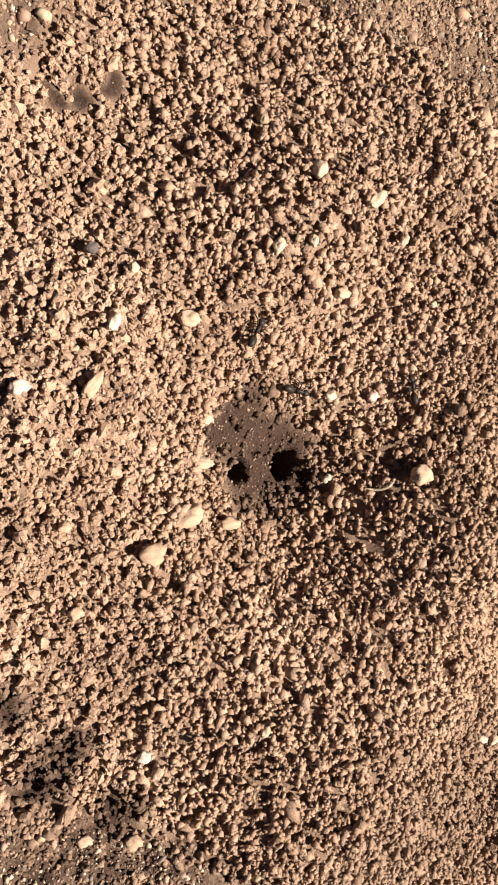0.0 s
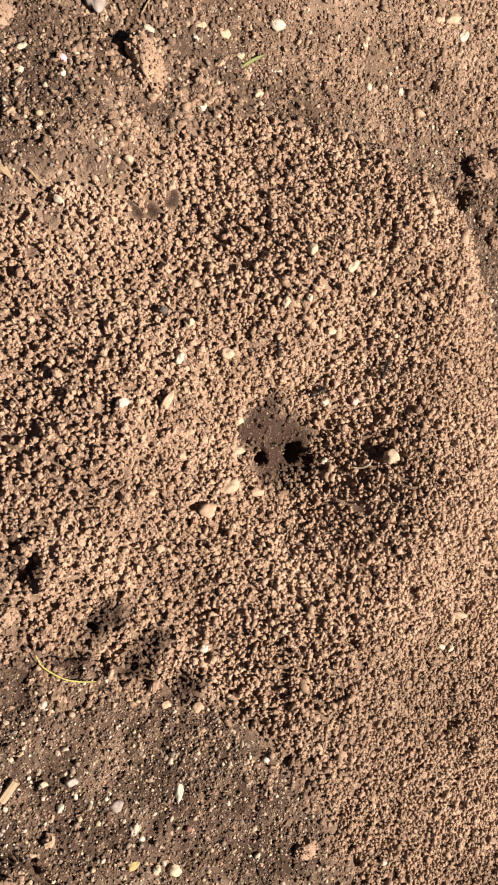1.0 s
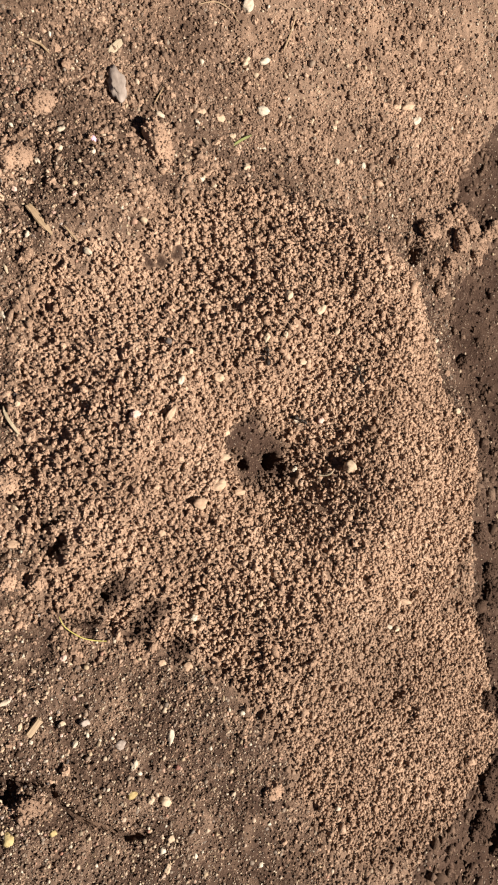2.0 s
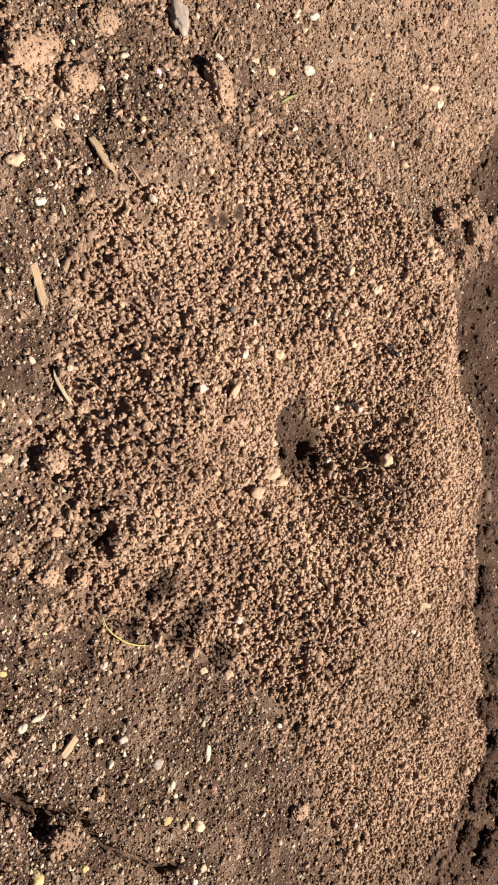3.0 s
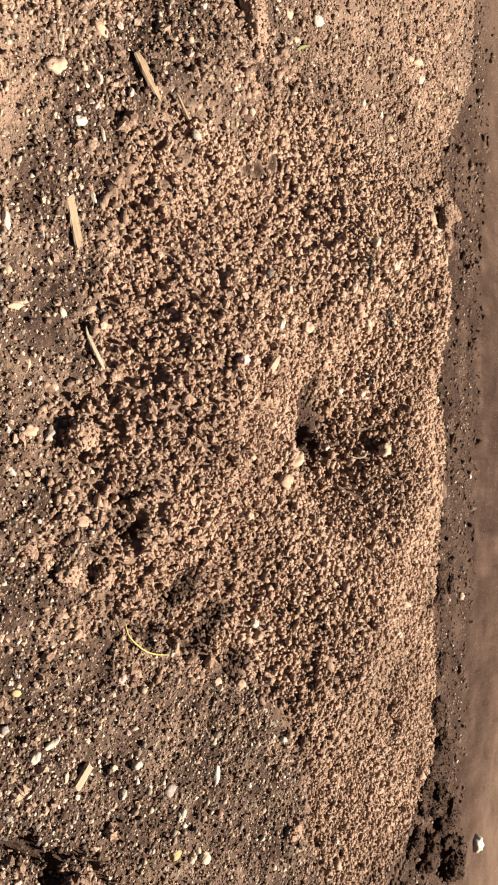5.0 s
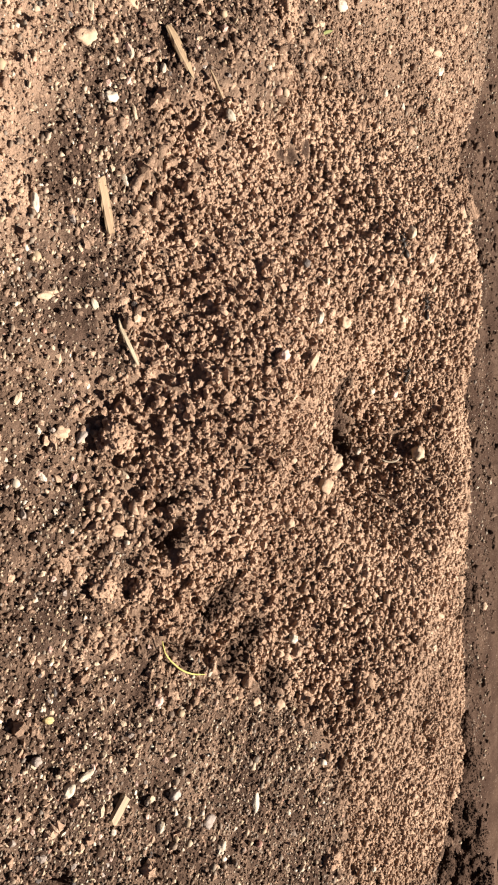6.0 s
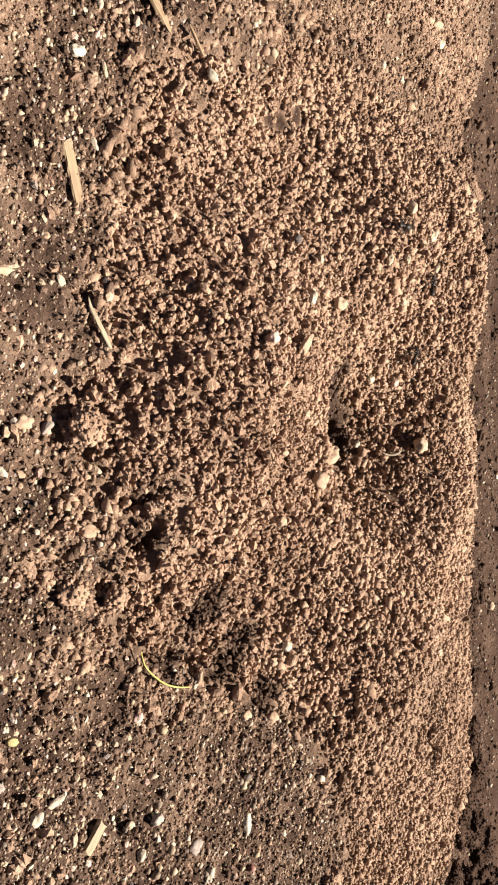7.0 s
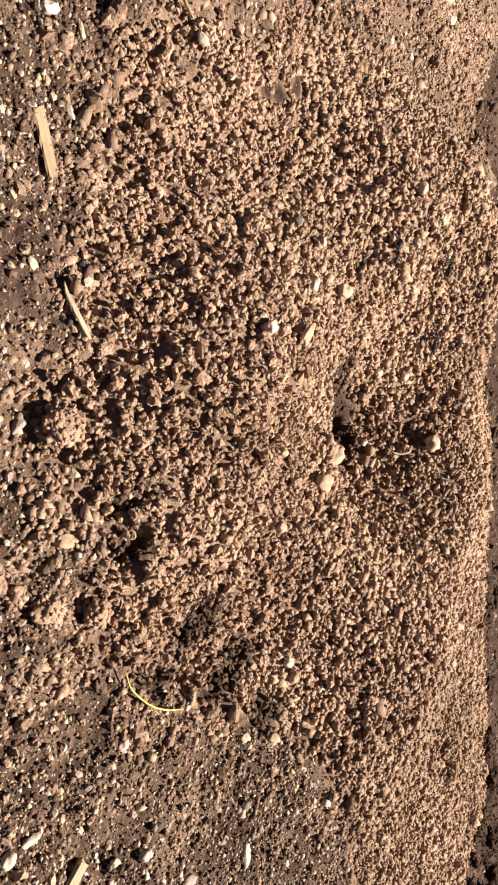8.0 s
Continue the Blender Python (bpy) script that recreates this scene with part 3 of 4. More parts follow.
# sand and small gravel in the ground, paler than the soil
x, y, rng = strewn(-178, 200, -235, 265, 0.9, 11)
stony = smooth(-y, 50, 90) * smooth(-x, 0, 40)
keep = rng.random(len(x)) < (0.13 + 0.26 * stony + 0.26 * smooth(-x, 112, 130) + 0.22 * smooth(fbm(x, y, 30, 2), -0.1, 0.2)) * (1 - heap(x, y)) * (1 - 0.75 * smooth(over(x, y), 0, 4))
keep &= in_sight(x, y) & (crack(x, y) > -1.5)
x, y = x[keep], y[keep]
s = np.minimum(0.6 * rng.lognormal(0, 0.52, len(x)), 2.6)
z = ground_z(x, y) + s * rng.uniform(-0.2, 0.2, len(x))
large = s > 1.25
single = np.where(large & (s > 1.4) & (x > -152) & (x < -90) & (np.abs(y + 15) < 115))[0]
single = single[::max(1, len(single) // 300)][:300]
large[single] = False
NEAR_STONES = np.stack([x[single], y[single], z[single], s[single]], 1)
gravel = tagged(new("gravel"), "pale sand grains and fine gravel in the soil", "gravel", kind="stuff")
for name, sel, seed, form in (("small_stone", large, 12, lambda k: nugget(k, 2, 0.16)), ("sand_grain", s <= 1.25, 13, chip)):
    heaped = tagged(scatter(name, x[sel], y[sel], z[sel], s[sel], s[sel] * 0, seed, form, GRIT), kind="stuff")
    heaped.parent = gravel


# ---- pebbles, each its own ----
PAINT = {  # low and high tone, roughness, label
    "white": ((0.34, 0.27, 0.20), (0.48, 0.41, 0.33), 0.6, "small chalk-white pebble half sunk in the soil"),
    "cream": ((0.31, 0.22, 0.15), (0.45, 0.345, 0.245), 0.75, "small cream-coloured pebble dusted with dry soil"),
    "tan": ((0.28, 0.18, 0.12), (0.42, 0.29, 0.20), 0.85, "small tan stone dusted with dry soil"),
    "grey": ((0.20, 0.155, 0.13), (0.33, 0.265, 0.23), 0.7, "small smooth grey pebble lying on dark soil"),
    "pink": ((0.36, 0.22, 0.175), (0.54, 0.38, 0.32), 0.7, "small pinkish pebble lying on the soil"),
    "yellow": ((0.264, 0.185, 0.073), (0.383, 0.297, 0.145), 0.7, "small yellowish pebble lying on dark soil"),
    "red": ((0.15, 0.065, 0.048), (0.22, 0.105, 0.078), 0.7, "tiny brick-red pebble lying on the soil"),
    "violet": ((0.40, 0.21, 0.33), (0.58, 0.36, 0.49), 0.6, "tiny violet-pink pebble lying on the soil"),
    "dark": ((0.066, 0.050, 0.046), (0.112, 0.089, 0.079), 0.7, "small dark grey pebble among the crumbs"),
}
STONES = {k: stone_material("pebble_" + k, low, high, rough) for k, (low, high, rough, _) in PAINT.items()}
PEBBLES = []
PEBBLES.append(("white", [
    (-109.2, 124.7, 4.2, 2.5, 30), (-119.5, 109.5, 3.1, 2.4, 147), (-21.7, 201.2, 7.8, 5.4, 61), (-11.7, 179.9, 6.6, 3.2, 30), (-10.3, 159.2, 6.8, 4.2, 177),
    (84.1, 176.8, 7.4, 4.3, 39), (-66.5, 141.6, 4.6, 2.7, 164), (-48.3, 142.8, 2.7, 2.2, 140), (49.9, 147, 4.1, 2.8, 65), (-9.2, 142.5, 3.4, 2.3, 12),
    (-102.4, 77.9, 3.8, 2.3, 143), (-69.3, 31.9, 4.6, 2.6, 65), (-1.6, -0.1, 2.8, 2.2, 40), (-57.5, -57.9, 3.5, 2.9, 1), (39.4, -69.3, 3.8, 2.0, 159),
    (-64.2, -102.9, 7.0, 3.2, 81), (-101.8, -100.9, 3.4, 2.2, 44), (-79.5, -111.3, 4.5, 2.7, 80), (18.2, -146.6, 3.0, 2.1, 168),
]))
PEBBLES.append(("white", [
    (121, -180.5, 6.1, 6.4, 167), (93.4, 65.3, 4.4, 2.6, 19), (-4.9, 20.5, 3.5, 2.7, 1), (-130.6, 53.2, 4.2, 2.0, 111), (-138.1, 69.6, 4.6, 2.9, 22),
    (-123.3, 82.4, 3.0, 1.8, 74), (-155.2, 40.3, 5.0, 2.2, 102), (-136.7, 22.7, 3.0, 1.8, 136), (-132.8, 82.1, 3.1, 1.8, 80), (-145.6, -16.9, 3.1, 1.5, 132),
    (-132.6, -85.4, 3.9, 3.1, 49), (-126.8, -83.2, 5.3, 2.1, 17), (248.1, -218.7, 10.2, 12.8, 54), (198.2, -2, 3.5, 2.6, 3), (33.8, 146, 3.2, 3.6, 45),
]))
PEBBLES.append(("violet", [(-98.0, 122.7, 3.4, 2.4, -40)]))
PEBBLES.append(("pink", [
    (-107, -69.3, 3.1, 2.6, 58), (5.5, 20.7, 3.4, 2.9, 37), (-144.4, -55.9, 3.6, 2.1, 68), (-88.5, 18.1, 4.5, 3.0, 10),
]))
PEBBLES.append(("cream", [
    (-20.9, 177.8, 6.8, 3.2, 52), (-22.5, 129.7, 5.2, 3.0, 27), (17.2, 160.5, 4.2, 2.2, 67), (-27.8, 143.2, 3.5, 2.5, 13), (30.5, 160.6, 4.5, 2.5, 28),
    (-64.7, 43.1, 2.2, 2.2, 3), (17.5, 1, 6.5, 5.9, 167), (45.6, -71.1, 3.9, 2.3, 17), (-66.1, -127.6, 4.9, 4.2, 170), (-72.1, -125.6, 3.2, 3.0, 55),
    (-65.2, -152.7, 4.1, 2.9, 79), (99.3, 29.5, 4.8, 3.0, 3), (14.9, 42.8, 2.3, 2.0, 3), (-23.7, 68.1, 4.4, 3.6, 58), (-7.7, 64.1, 6.3, 3.3, 48),
    (3.2, 56.8, 3.4, 2.4, 61), (-25.1, 52.4, 3.1, 2.3, 80), (-11.7, 43.1, 4.3, 2.8, 5), (-41.1, 13.9, 4.9, 2.7, 4),
]))
PEBBLES.append(("cream", [
    (-43.3, 3.9, 7.3, 2.7, 2), (-34.6, -53.3, 3.0, 2.2, 64), (-130.2, 69.4, 3.6, 1.3, 116), (-145.5, 87.1, 7.1, 2.3, 83), (-131.2, -23, 3.5, 1.9, 2),
    (-106.9, -92.8, 2.9, 2.1, 168), (-136.7, -52.7, 2.3, 1.3, 67), (-154.4, -0.5, 4.5, 2.0, 59), (114.9, -177.5, 5.5, 4.7, 163), (-33, 50.7, 4.2, 2.6, 68),
    (-137.4, 83.4, 2.7, 2.1, 18), (-64.1, -141.7, 3.8, 3.7, 165),
]))
PEBBLES.append(("tan", [
    (77.2, 181.9, 9.0, 4.5, 21), (-34.5, 149.4, 5.8, 4.3, 13), (-44.7, 149.2, 5.1, 3.5, 13), (-38.6, 136.5, 4.3, 2.5, 36), (-74.4, 18.9, 6.4, 2.7, 56),
    (-58.5, -76.8, 4.4, 4.0, 177), (51.4, -59.5, 7.8, 2.9, 165), (-51.8, 34.3, 5.1, 3.9, 4), (-34.7, -10, 6.1, 3.2, 180), (-51.1, -7, 7.7, 4.8, 29),
    (-60.3, -14, 6.3, 4.7, 179), (-76, -24.8, 3.4, 3.0, 179), (-149.8, 22, 5.4, 2.3, 13), (-133.4, 94.7, 6.9, 3.4, 180), (-146.4, 80.1, 6.5, 4.0, 25),
    (-142.1, -6.7, 5.2, 3.5, 6), (-126.3, -28, 5.6, 3.0, 1), (-69, -74.6, 3.7, 3.1, 174), (-79.1, -8, 3.0, 2.2, 4),
]))
PEBBLES.append(("tan", [
    (186.3, -67.6, 6.1, 4.5, 176), (70.1, 179.9, 6.2, 3.4, 22),
]))
PEBBLES.append(("dark", [
    (-72.7, 46.7, 3.0, 2.6, 3),
]))
PEBBLES.append(("grey", [
    (-84.7, -103.2, 4.6, 4.0, 171), (-98.7, -93.5, 4.4, 3.1, 172), (-136.9, -6.8, 5.4, 1.9, 47), (-142.5, -77.3, 3.1, 2.4, 169),
]))
PEBBLES.append(("red", [
    (-61.4, -115.3, 2.4, 2.1, 171), (-128.3, 91.1, 4.2, 1.9, 25),
]))
PEBBLES.append(("yellow", [
    (-80.1, -122.6, 4.4, 3.0, 8), (-109.9, -131, 3.4, 2.7, 168), (-126, -130.1, 4.6, 5.3, 31), (-139.5, -69.1, 3.5, 1.9, 171),
]))


def surface(x, y):
    """Height of what lies on top at a place, mm."""
    x, y = np.array([float(x)]), np.array([float(y)])
    return float(np.where(heap(x, y) > 0.5, lay(x, y) + pits(x, y) + pocket(x, y) * 0.5 + 0.4, ground_z(x, y))[0])


def lump_mesh(name, level, rough, seed, material, chipped=0.03):
    v, f = lump(level, rough, seed, chipped)
    return raw_mesh(name, v, f, None, material, chipped < 0.04)


SHAPES = {}


def pebble(colour, x, y, long, wide, yaw, k):
    key = colour, k % 6
    if key not in SHAPES:
        SHAPES[key] = lump_mesh("pebble", 3, 0.36 if colour in ("tan", "cream") else 0.3, 200 + k % 6, STONES[colour], 0.035)
    ob = new("pebble", SHAPES[key])
    thick = 0.75 * min(long, wide)
    ob.matrix_world = pose(x / 1000, y / 1000, (surface(x, y) + 0.15 * thick + 0.6 * float(heap(np.array([x]), np.array([y]))[0])) / 1000, random.uniform(-12, 12), random.uniform(-12, 12), yaw) @ Matrix.Diagonal((0.92 * long / 2000, 0.92 * wide / 2000, thick / 2000, 1))
    return tagged(ob, PAINT[colour][3], "pebble", "pebbles lying on the soil")


count = 0
for colour, rows in PEBBLES:
    for row in rows:
        pebble(colour, *row, count)
        count += 1


STONE_FORMS = [lump_mesh("small_stone", 1, 0.3, 260 + k, STONES[colour], chipped=0.14) for k, colour in enumerate(("tan", "cream", "tan", "grey", "cream", "pink", "tan", "white", "grey", "cream", "pink", "dark"))]
for k, (x, y, z, s) in enumerate(NEAR_STONES):
    stone = new("small_stone", STONE_FORMS[(k * 7) % 12])
    stone.parent = gravel
    stone.matrix_world = pose(x / 1000, y / 1000, z / 1000, random.uniform(-25, 25), random.uniform(-25, 25), random.uniform(0, 360)) @ Matrix.Diagonal((s * random.uniform(0.9, 1.3) / 2000, s * random.uniform(0.7, 1.0) / 2000, s * 0.4 / 1000, 1))


# ---- clods of soil ----
def clod(x, y, size, flat, dry, seed, sunk=0.15, yaw=0.0, label="rough lump of crumbly dry soil lying on the ground", name="soil_clod"):
    """size: length, width in mm; flat: height for width."""
    v, f = lump(4, 0.42, 900 + seed, 0.03)
    rng = np.random.default_rng(700 + seed)
    vs, fs, base = [v], [f], len(v)
    for k in range(int(3.2 * size[0] * size[1])):
        at = v[rng.integers(len(v))]
        gv, gf = chip(k % 12, 0.4)
        vs.append((gv @ turns(rng, 1)[0]) * rng.uniform(0.3, 1.0) / np.array((size[0], size[1], size[1] * flat)) * 1.3 + at * 0.98)
        fs.append(gf + base)
        base += len(gv)
    v, f = np.concatenate(vs), np.concatenate(fs)
    me = raw_mesh(name, v * np.array((size[0], size[1], size[1] * flat)) / 2000, f, np.full(len(v), dry), CLOD)
    ob = new(name, me)
    ob.matrix_world = pose(x / 1000, y / 1000, (surface(x, y) + size[1] * flat * (0.5 - sunk)) / 1000, 0, 0, yaw)
    return tagged(ob, label, "soil clod", "clods of soil")


PALE, DARK = "rough lump of crumbly dry soil lying on the ground", "dark damp clod of soil on the bed beyond the heap"
clod(-70.0, 127.0, (20, 9.5), 0.6, 1.0, 1, sunk=0.0, yaw=-63, label="flat pale clod of dry soil casting a shadow")
clod(-126.5, 110.4, (10, 8), 0.6, 0.8, 4)
clod(-117.8, 134.2, (13, 9), 0.5, 0.75, 5, yaw=30)
clod(-129.6, -6.5, (8.5, 7.5), 0.5, 1.0, 6)
clod(-127.4, -41.2, (7, 6.5), 0.5, 1.0, 7, yaw=50)
clod(-117.5, -41.9, (6, 5), 0.7, 0.95, 8)
clod(-16.6, -132.5, (9, 7), 0.6, 0.95, 9)
clod(-119.5, -119.5, (10, 6), 0.5, 0.6, 11, yaw=-20, sunk=0.3)
clod(-131, 109, (9, 7), 0.6, 0.9, 13, yaw=70)
clod(-146, 112, (14, 11), 0.5, 0.9, 10, yaw=20, sunk=0.3)
clod(-137, 120, (8, 6), 0.6, 0.85, 14, yaw=-30)
clod(-112.7, -30.7, (5, 3.6), 0.8, 0.9, 12)
for k, (x, y, s) in enumerate(((90, 121, 11), (101, 127, 9), (110, 118, 12), (122, 128, 13), (135, 121, 11), (151, 134, 12), (92, 101, 9), (103, 104, 10), (126, 112, 8), (142, 128, 9), (112, 135, 9), (98, 92, 8))):
    clod(x, y, (s * 0.95, s * 0.75), 0.6, 0.72, 20 + k, yaw=40 * k)
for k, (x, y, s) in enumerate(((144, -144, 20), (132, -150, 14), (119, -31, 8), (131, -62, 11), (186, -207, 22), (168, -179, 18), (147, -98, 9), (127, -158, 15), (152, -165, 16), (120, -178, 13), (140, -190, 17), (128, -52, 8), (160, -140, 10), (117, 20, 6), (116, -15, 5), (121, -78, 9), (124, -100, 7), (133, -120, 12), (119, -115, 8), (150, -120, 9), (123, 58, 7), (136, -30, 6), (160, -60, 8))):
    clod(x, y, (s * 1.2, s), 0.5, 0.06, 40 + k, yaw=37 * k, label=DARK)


slab = new("stone", lump_mesh("stone", 3, 0.5, 77, STONES["grey"]))
slab.matrix_world = pose(-85.2 / 1000, 149.3 / 1000, (surface(-85.2, 149.3) + 1.6) / 1000, 0, -14, -88) @ Matrix.Diagonal((0.0065, 0.0036, 0.0023, 1))
tagged(slab, "flat grey-brown stone tilted in the soil", "stone")


# ---- straw, chips, fibres ----
def fibrous(name, low, high, rough=0.7):
    m, t, n, l, bsdf = nodes_of(name)
    tex = n.new("ShaderNodeTexCoord")
    grow = n.new("ShaderNodeMapping")
    grow.inputs["Scale"].default_value = (120, 2600, 2600)
    l.new(tex.outputs["Object"], grow.inputs["Vector"])
    streak = noise_node(t, 1.0, 4, 0.6, grow.outputs[0])
    l.new(ramp_node(t, streak.outputs[0], ((0.3, low), (0.7, high))).outputs[0], bsdf.inputs["Base Color"])
    bsdf.inputs["Roughness"].default_value = rough
    bump_node(t, streak.outputs[0], 0.5, 0.0001, bsdf)
    return m


STRAW = fibrous("straw", (0.16, 0.10, 0.055), (0.32, 0.22, 0.13))
HUSK = fibrous("husk", (0.22, 0.165, 0.105), (0.34, 0.275, 0.19))
FIBRE = fibrous("plant_fibre", (0.245, 0.194, 0.029), (0.360, 0.302, 0.072))
GRASS = fibrous("grass", (0.094, 0.108, 0.029), (0.202, 0.202, 0.065))


def sweep(name, points, widths, thicks, material, sides=8, ragged=0.0, seed=0):
    """A closed strip or stem along points (mm), oval across."""
    rng = np.random.default_rng(seed)
    pts = [Vector(p) for p in points]
    bm = bmesh.new()
    rings = []
    for i, p in enumerate(pts):
        way = (pts[min(i + 1, len(pts) - 1)] - pts[max(i - 1, 0)]).normalized()
        side = Vector((-way.y, way.x, 0)).normalized()
        up = way.cross(side)
        if up.z < 0:
            up = -up
        ring = []
        for k in range(sides):
            a = 2 * math.pi * k / sides
            c, s = math.cos(a), math.sin(a)
            c, s = math.copysign(abs(c) ** 0.6, c), math.copysign(abs(s) ** 0.6, s)
            jag = way * (rng.uniform(-ragged, ragged) if i in (0, len(pts) - 1) else 0.0)
            wob = 1 + 0.08 * rng.uniform(-1, 1)
            ring.append(bm.verts.new((p + side * (c * widths[i] / 2 * wob) + up * (s * thicks[i] / 2 * wob) + jag) / 1000))
        rings.append(ring)
    for a, b in zip(rings, rings[1:]):
        for k in range(sides):
            bm.faces.new((a[k], a[(k + 1) % sides], b[(k + 1) % sides], b[k]))
    bm.faces.new(rings[0][::-1])
    bm.faces.new(rings[-1])
    bmesh.ops.recalc_face_normals(bm, faces=bm.faces)
    me = bpy.data.meshes.new(name)
    bm.to_mesh(me)
    bm.free()
    me.polygons.foreach_set("use_smooth", np.full(len(me.polygons), sides < 8))
    me.materials.append(material)
    return me


def laid(name, plan, width, thick, material, label, category, ends=(0.8, 0.8), lift=0.3, steps=9, ragged=0.0, arch=0.0, seed=0, group=""):
    """A strip or stem lying on the soil along a plan of (x, y) points in mm, its own origin at its first point."""
    plan = [Vector((*p, 0)) for p in plan]
    line = []
    for i in range(steps):
        u = i / (steps - 1) * (len(plan) - 1)
        k = min(int(u), len(plan) - 2)
        a, b, f = plan[k], plan[k + 1], u - k
        if len(plan) > 2:
            p0, p3 = plan[max(k - 1, 0)], plan[min(k + 2, len(plan) - 1)]
            q = 0.5 * ((2 * a) + (b - p0) * f + (2 * p0 - 5 * a + 4 * b - p3) * f * f + (3 * a - p0 - 3 * b + p3) * f ** 3)
        else:
            q = a.lerp(b, f)
        line.append(q)
    heights = [surface(q.x, q.y) for q in line]
    if len(plan) == 2:
        u0, u1 = sum(heights[:3]) / 3, sum(heights[-3:]) / 3
        heights = [u0 + (u1 - u0) * i / (steps - 1) for i in range(steps)]
    else:
        heights = [sum(heights[max(0, i - 2):i + 3]) / len(heights[max(0, i - 2):i + 3]) for i in range(steps)]
    us = [i / (steps - 1) for i in range(steps)]
    o = line[0].copy()
    base_z = heights[0]
    yaw = math.atan2(line[-1].y - o.y, line[-1].x - o.x)
    turn = Matrix.Rotation(-yaw, 2)
    line = [turn @ (q - o).to_2d() for q in line]
    pts = [(q.x, q.y, h - base_z + arch * math.sin(math.pi * u)) for q, h, u in zip(line, heights, us)]
    taper = [min(1, ends[0] + (1 - ends[0]) * u * 4, ends[1] + (1 - ends[1]) * (1 - u) * 4) for u in us]
    ob = new(name, sweep(name, pts, [width * w for w in taper], [thick * w for w in taper], material, ragged=ragged, seed=seed))
    ob.matrix_world = pose(o.x / 1000, o.y / 1000, (base_z + thick / 2 + lift) / 1000, 0, 0, math.degrees(yaw))
    return tagged(ob, label, category, group)


laid("straw_piece", ((-138.5, 50.8), (-134.4, 39.8)), 3.0, 0.8, STRAW, "short broken piece of yellow straw on dark soil", "straw", (1, 0.9), ragged=0.7, seed=1)
laid("wood_chip", ((-123.1, 92.2), (-115.5, 83.4)), 3.0, 1.2, STRAW, "pale splintered sliver of wood on the soil", "wood chip", (0.75, 0.35), ragged=1.2, seed=2)
laid("wood_chip", ((-118.9, -95.7), (-114.6, -90.4)), 2.8, 1.4, STRAW, "small squared chip of pale wood on dark soil", "wood chip", (1, 1), ragged=0.4, seed=3)
laid("stalk", ((-111.4, 86.0), (-106.3, 80.8)), 0.8, 0.7, STRAW, "thin dry plant stalk leaning on the crumbs", "stalk", (0.4, 0.9), lift=1.1, seed=4)
laid("husk", ((-130.1, 20.8), (-129.6, 18.0), (-128.3, 15.0), (-125.1, 10.7)), 1.3, 0.5, HUSK, "thin curled pale husk on the edge of the heap", "husk", (0.2, 0.6), lift=1.1, seed=5)
laid("husk", ((6, -2.5), (8.7, -3), (10.7, -2.4), (11.9, -0.9)), 0.6, 0.4, HUSK, "small curled pale husk in the hollow", "husk", (0.3, 0.5), lift=0.5, seed=6)
laid("plant_fibre", ((-109.4, -54.2), (-107.1, -58.1), (-101.4, -62.1), (-95.9, -63.9), (-90.9, -64.6)), 0.42, 0.4, FIBRE, "thin curved yellow plant fibre on the soil", "plant fibre", (0.6, 0.6), lift=1.7, steps=16, seed=7)
laid("grass_blade", ((-28.1, 138.7), (-22.6, 142.9), (-16.8, 146.5)), 1.1, 0.3, GRASS, "short green blade of grass on the soil", "grass", (0.6, 0.15), lift=0.8, seed=8)
laid("stalk", ((-2.5, 186.6), (1.1, 195.2), (4.4, 205.3)), 0.8, 0.7, STRAW, "thin dry plant stalk on the soil", "stalk", (0.6, 0.6), lift=0.8, seed=9)
laid("stalk", ((-68.7, 145.5), (-63.7, 154)), 0.6, 0.6, STRAW, "thin dry plant stalk beside a clod", "stalk", (0.5, 0.5), lift=0.8, seed=10)
laid("stalk", ((-120.2, 158.1), (-115.9, 157.5), (-112.4, 154.5)), 1.0, 0.8, STRAW, "short bent dry stalk on the soil", "stalk", (0.7, 0.4), lift=0.7, seed=13)
laid("stalk", ((-47.1, 193.9), (-38.1, 198.0), (-31.0, 197.0), (-26.0, 192.4)), 0.6, 0.5, STRAW, "thin curved dry stalk lying on the soil", "stalk", (0.6, 0.5), lift=1.0, steps=14, seed=14)
laid("dry_leaf", ((-87.7, 162.2), (-81.9, 168.7)), 3.2, 0.6, HUSK, "small oval dry leaf scrap on the soil", "dry leaf", (0.3, 0.3), lift=0.6, seed=11)


# ---- ants ----
def ant_parts():
    m, t, n, l, bsdf = nodes_of("ant_shell")
    coord = n.new("ShaderNodeTexCoord").outputs["Object"]
    l.new(ramp_node(t, noise_node(t, 900, 3, 0.5, coord).outputs[0], ((0.3, (0.012, 0.009, 0.008)), (0.7, (0.034, 0.022, 0.016)))).outputs[0], bsdf.inputs["Base Color"])
    bsdf.inputs["Roughness"].default_value = 0.5
    bsdf.inputs["Specular IOR Level"].default_value = 0.15
    return m


SHELL = ant_parts()


LEGS = []


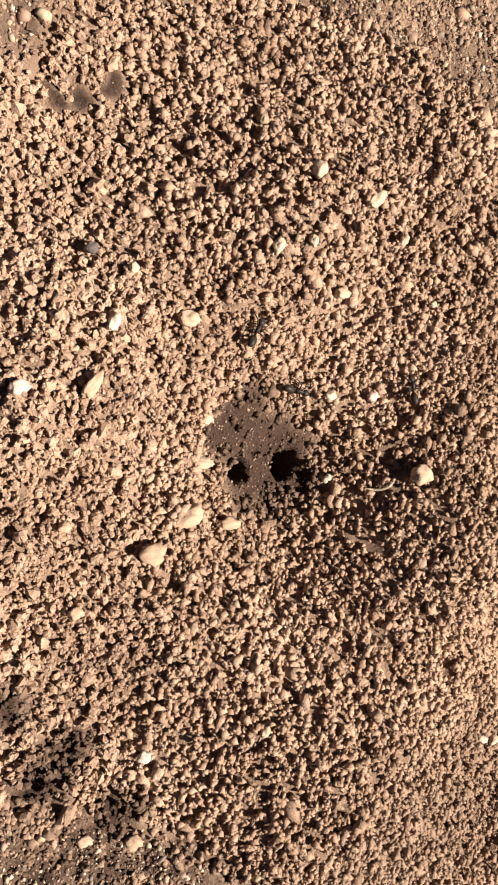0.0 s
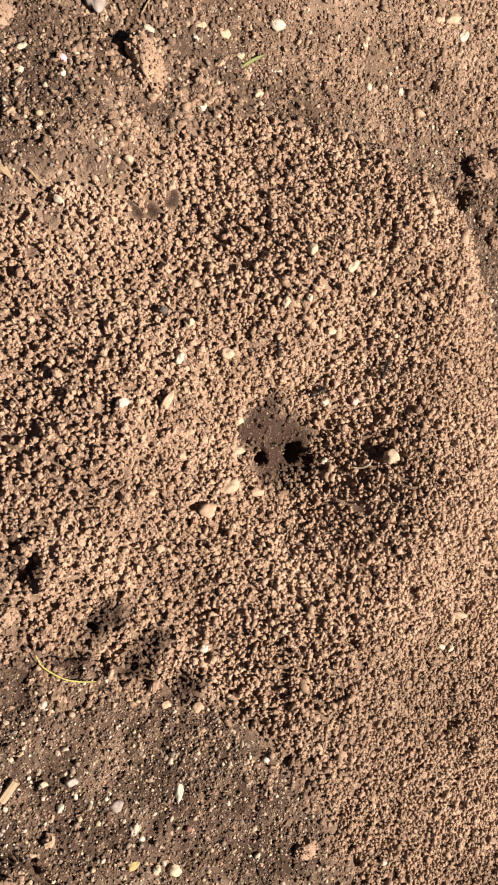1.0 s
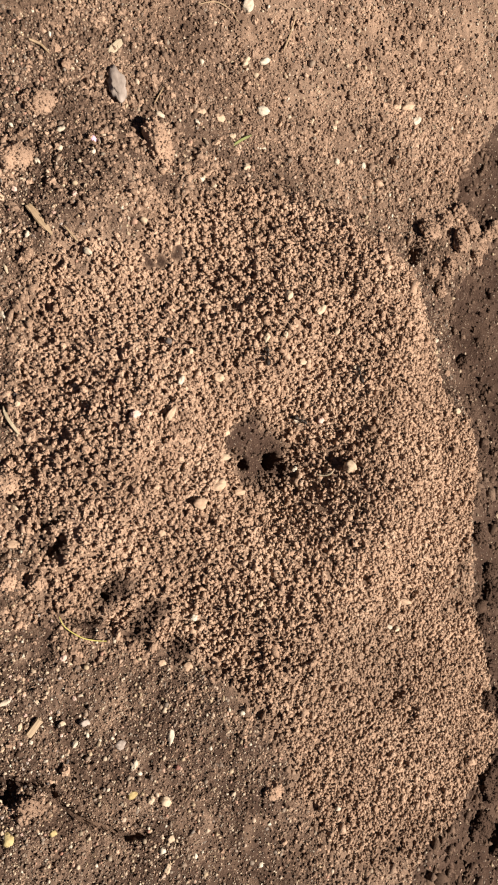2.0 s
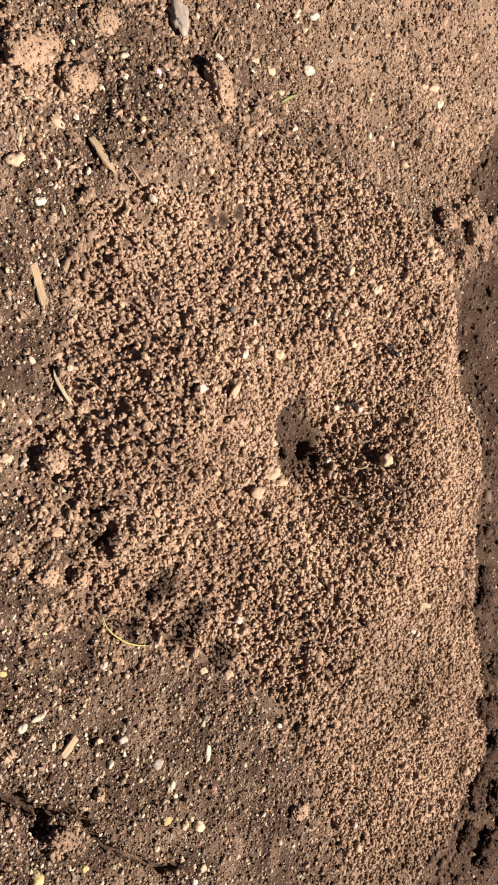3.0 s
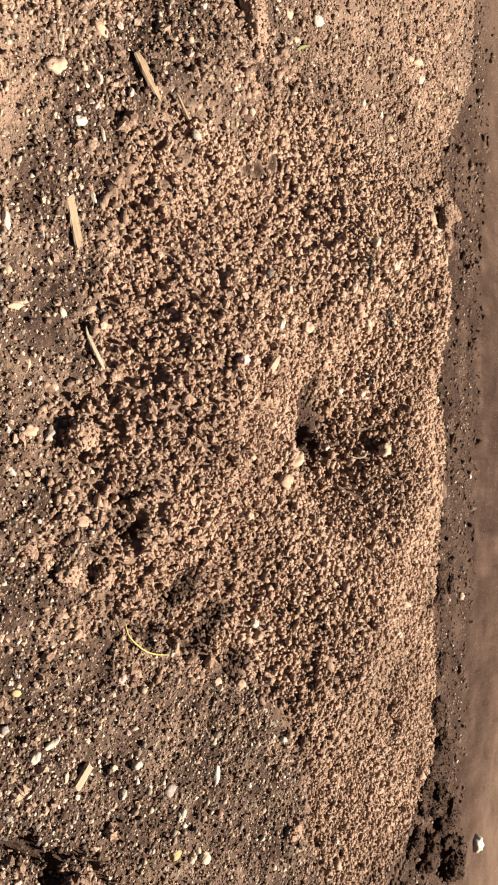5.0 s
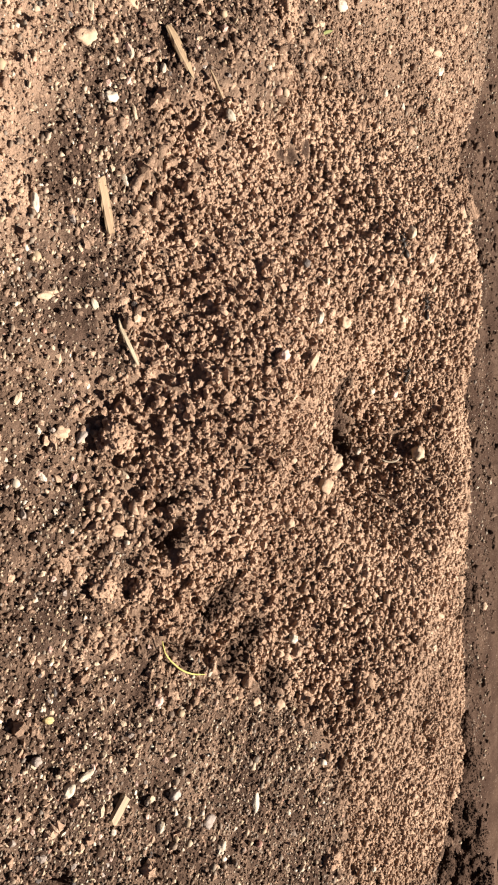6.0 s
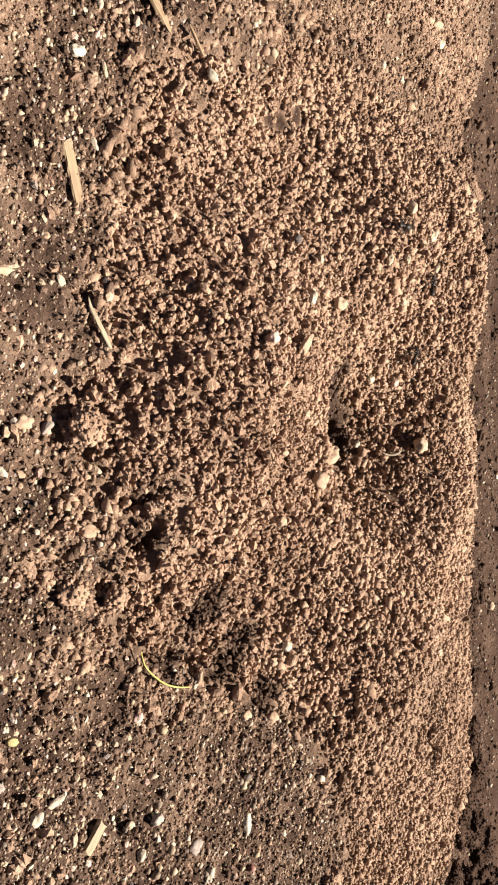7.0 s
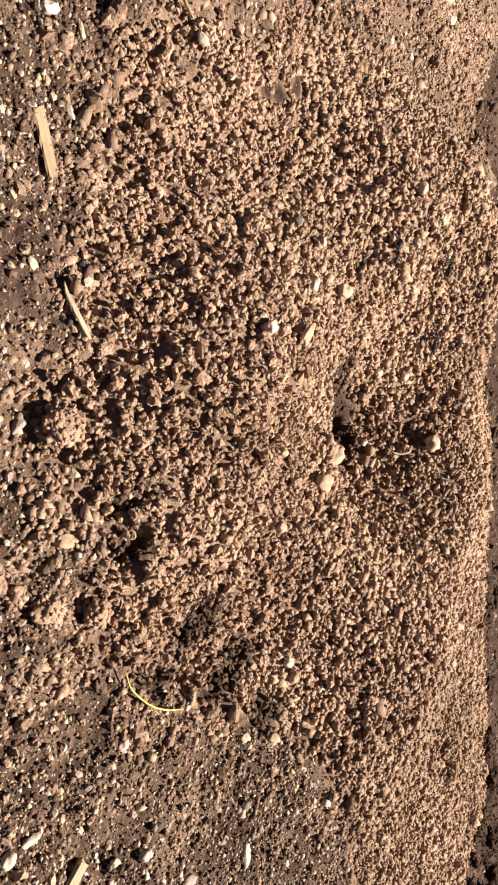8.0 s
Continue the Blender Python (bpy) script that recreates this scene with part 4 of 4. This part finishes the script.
def ant(heading_label):
    """A black ant about 7.5 mm long, head towards +x, its feet at z = 0."""
    root = tagged(new("ant"), heading_label, "ant", "ants on the heap")

    def oval(name, x, z, a, b, c, tilt=0.0):
        v, f = lump(3, 0.05, 1)
        ob = new(name, raw_mesh(name, v * np.array((a, b, c)) / 1000, f, None, SHELL, True))
        ob.parent, ob.matrix_local = root, pose(x / 1000, 0, z / 1000, 0, tilt, 0)
        return ob
    head = oval("head", 2.75, 1.45, 0.95, 0.85, 0.62, 14)
    oval("thorax", 0.85, 1.5, 1.25, 0.55, 0.62, -6)
    oval("waist", -0.65, 1.35, 0.32, 0.26, 0.42)
    oval("gaster", -2.35, 1.5, 1.6, 1.0, 0.92, 8)
    for side in (-1, 1):
        for at, out, knee in ((1.55, 2.2, 0.9), (0.85, 0.1, 0.2), (0.2, -2.4, -0.8)):
            pts = ((0, 0, 0), (knee * 0.6, side * 1.15, 0.85), (out * 0.75, side * 2.15, -0.25), (out * 1.15, side * 2.85, -1.2))
            leg = new("leg", sweep("leg", pts, (0.34, 0.3, 0.22, 0.12), (0.34, 0.3, 0.22, 0.12), SHELL, sides=6))
            leg.parent, leg.matrix_local = root, pose(at / 1000, side * 0.35 / 1000, 1.25 / 1000)
            LEGS.append((leg, at, side))
        pts = ((3.4, side * 0.3, 1.7), (4.1, side * 1.0, 2.2), (5.3, side * 1.3, 1.5))
        feeler = new("antenna", sweep("antenna", pts, (0.18, 0.16, 0.12), (0.18, 0.16, 0.12), SHELL, sides=6))
        feeler.parent = root
        jaw = new("mandible", sweep("mandible", ((3.45, side * 0.3, 1.1), (3.95, side * 0.35, 1.0), (4.15, side * 0.08, 0.95)), (0.3, 0.25, 0.1), (0.25, 0.2, 0.1), SHELL, sides=6))
        jaw.parent = root
    return root


def way_rows(rows):
    """Rows of seconds, x, y in mm and heading in degrees, set on the soil."""
    out = []
    for t, x, y, h in rows:
        ring = [surface(x + dx, y + dy) for dx, dy in ((0, 0), (2, 0), (-2, 0), (0, 2), (0, -2))]
        out.append((t, pose(x / 1000, y / 1000, (sum(ring) / 5 + 0.9) / 1000, 0, 0, h)))
    return out


ant_a, ant_b, ant_c, ant_d = (ant("glossy black ant walking on the dry crumbs") for k in range(4))


def stepping():
    """The legs swing in two sets of three, to and fro."""
    for k, (leg, at, side) in enumerate(LEGS):
        phase = 1 if k % 2 else -1
        walk(leg, [(n * 0.25, pose(at / 1000, side * 0.35 / 1000, 1.25 / 1000, 0, 0, 9 * phase * (1 if n % 2 else -1))) for n in range(33)])


def motions():
    stepping()
    walk(ant_a, way_rows([(0.0, -34.2, 32.8, 60), (0.5, -33.3, 35.7, 75), (1.0, -31.6, 37.6, 90), (1.5, -31.5, 40.6, 95), (2.0, -31.5, 43.6, 90), (2.7, -31.4, 46.6, 80), (3.5, -30.4, 50.6, 70), (4.2, -29.4, 53.6, 65),
                          (5.3, -29.3, 59.7, 95), (6.0, -31, 61.3, 130), (6.5, -31, 60.8, 160), (7.0, -31.1, 60.3, 190), (7.3, -30.8, 58.2, 215), (7.5, -31, 55.7, 215), (7.7, -32, 53.2, 235), (8.0, -34.3, 47.8, 250)]))
    walk(ant_b, way_rows([(0.0, -15.9, 21.3, -10), (0.5, -9.4, 22.9, 10), (1.0, -9.4, 23.8, 20), (1.5, -3.8, 21, -30), (2.0, -3.8, 20.5, -20), (3.5, 2, 23.6, 30), (5.5, 5.7, 26.6, 45), (8.0, 10.5, 31.7, 60)]))
    walk(ant_c, way_rows([(0.0, 13.8, 22.3, 100), (0.5, 11.6, 29.8, 90), (1.0, 12.8, 31.3, 60), (1.5, 18.3, 33.9, 45), (2.0, 17, 39.8, 110), (2.7, 12.8, 42.7, 140), (3.3, 8.6, 44.7, 150), (4.2, 3.1, 45.6, 160), (5.3, -0.1, 47.5, 120), (8.0, 2.7, 52.6, 60)]))
    walk(ant_d, [(t, pose(x / 1000, y / 1000, z / 1000, 0, 25, h)) for t, x, y, z, h in ((0.0, -14, 3.6, -15, 150), (1.0, -14, 3.6, -15.5, 165), (2.2, -14, 3.6, -15, 185), (4.0, -14, 3.6, -16, 200), (8.0, -14, 3.6, -16, 190))])


motions()
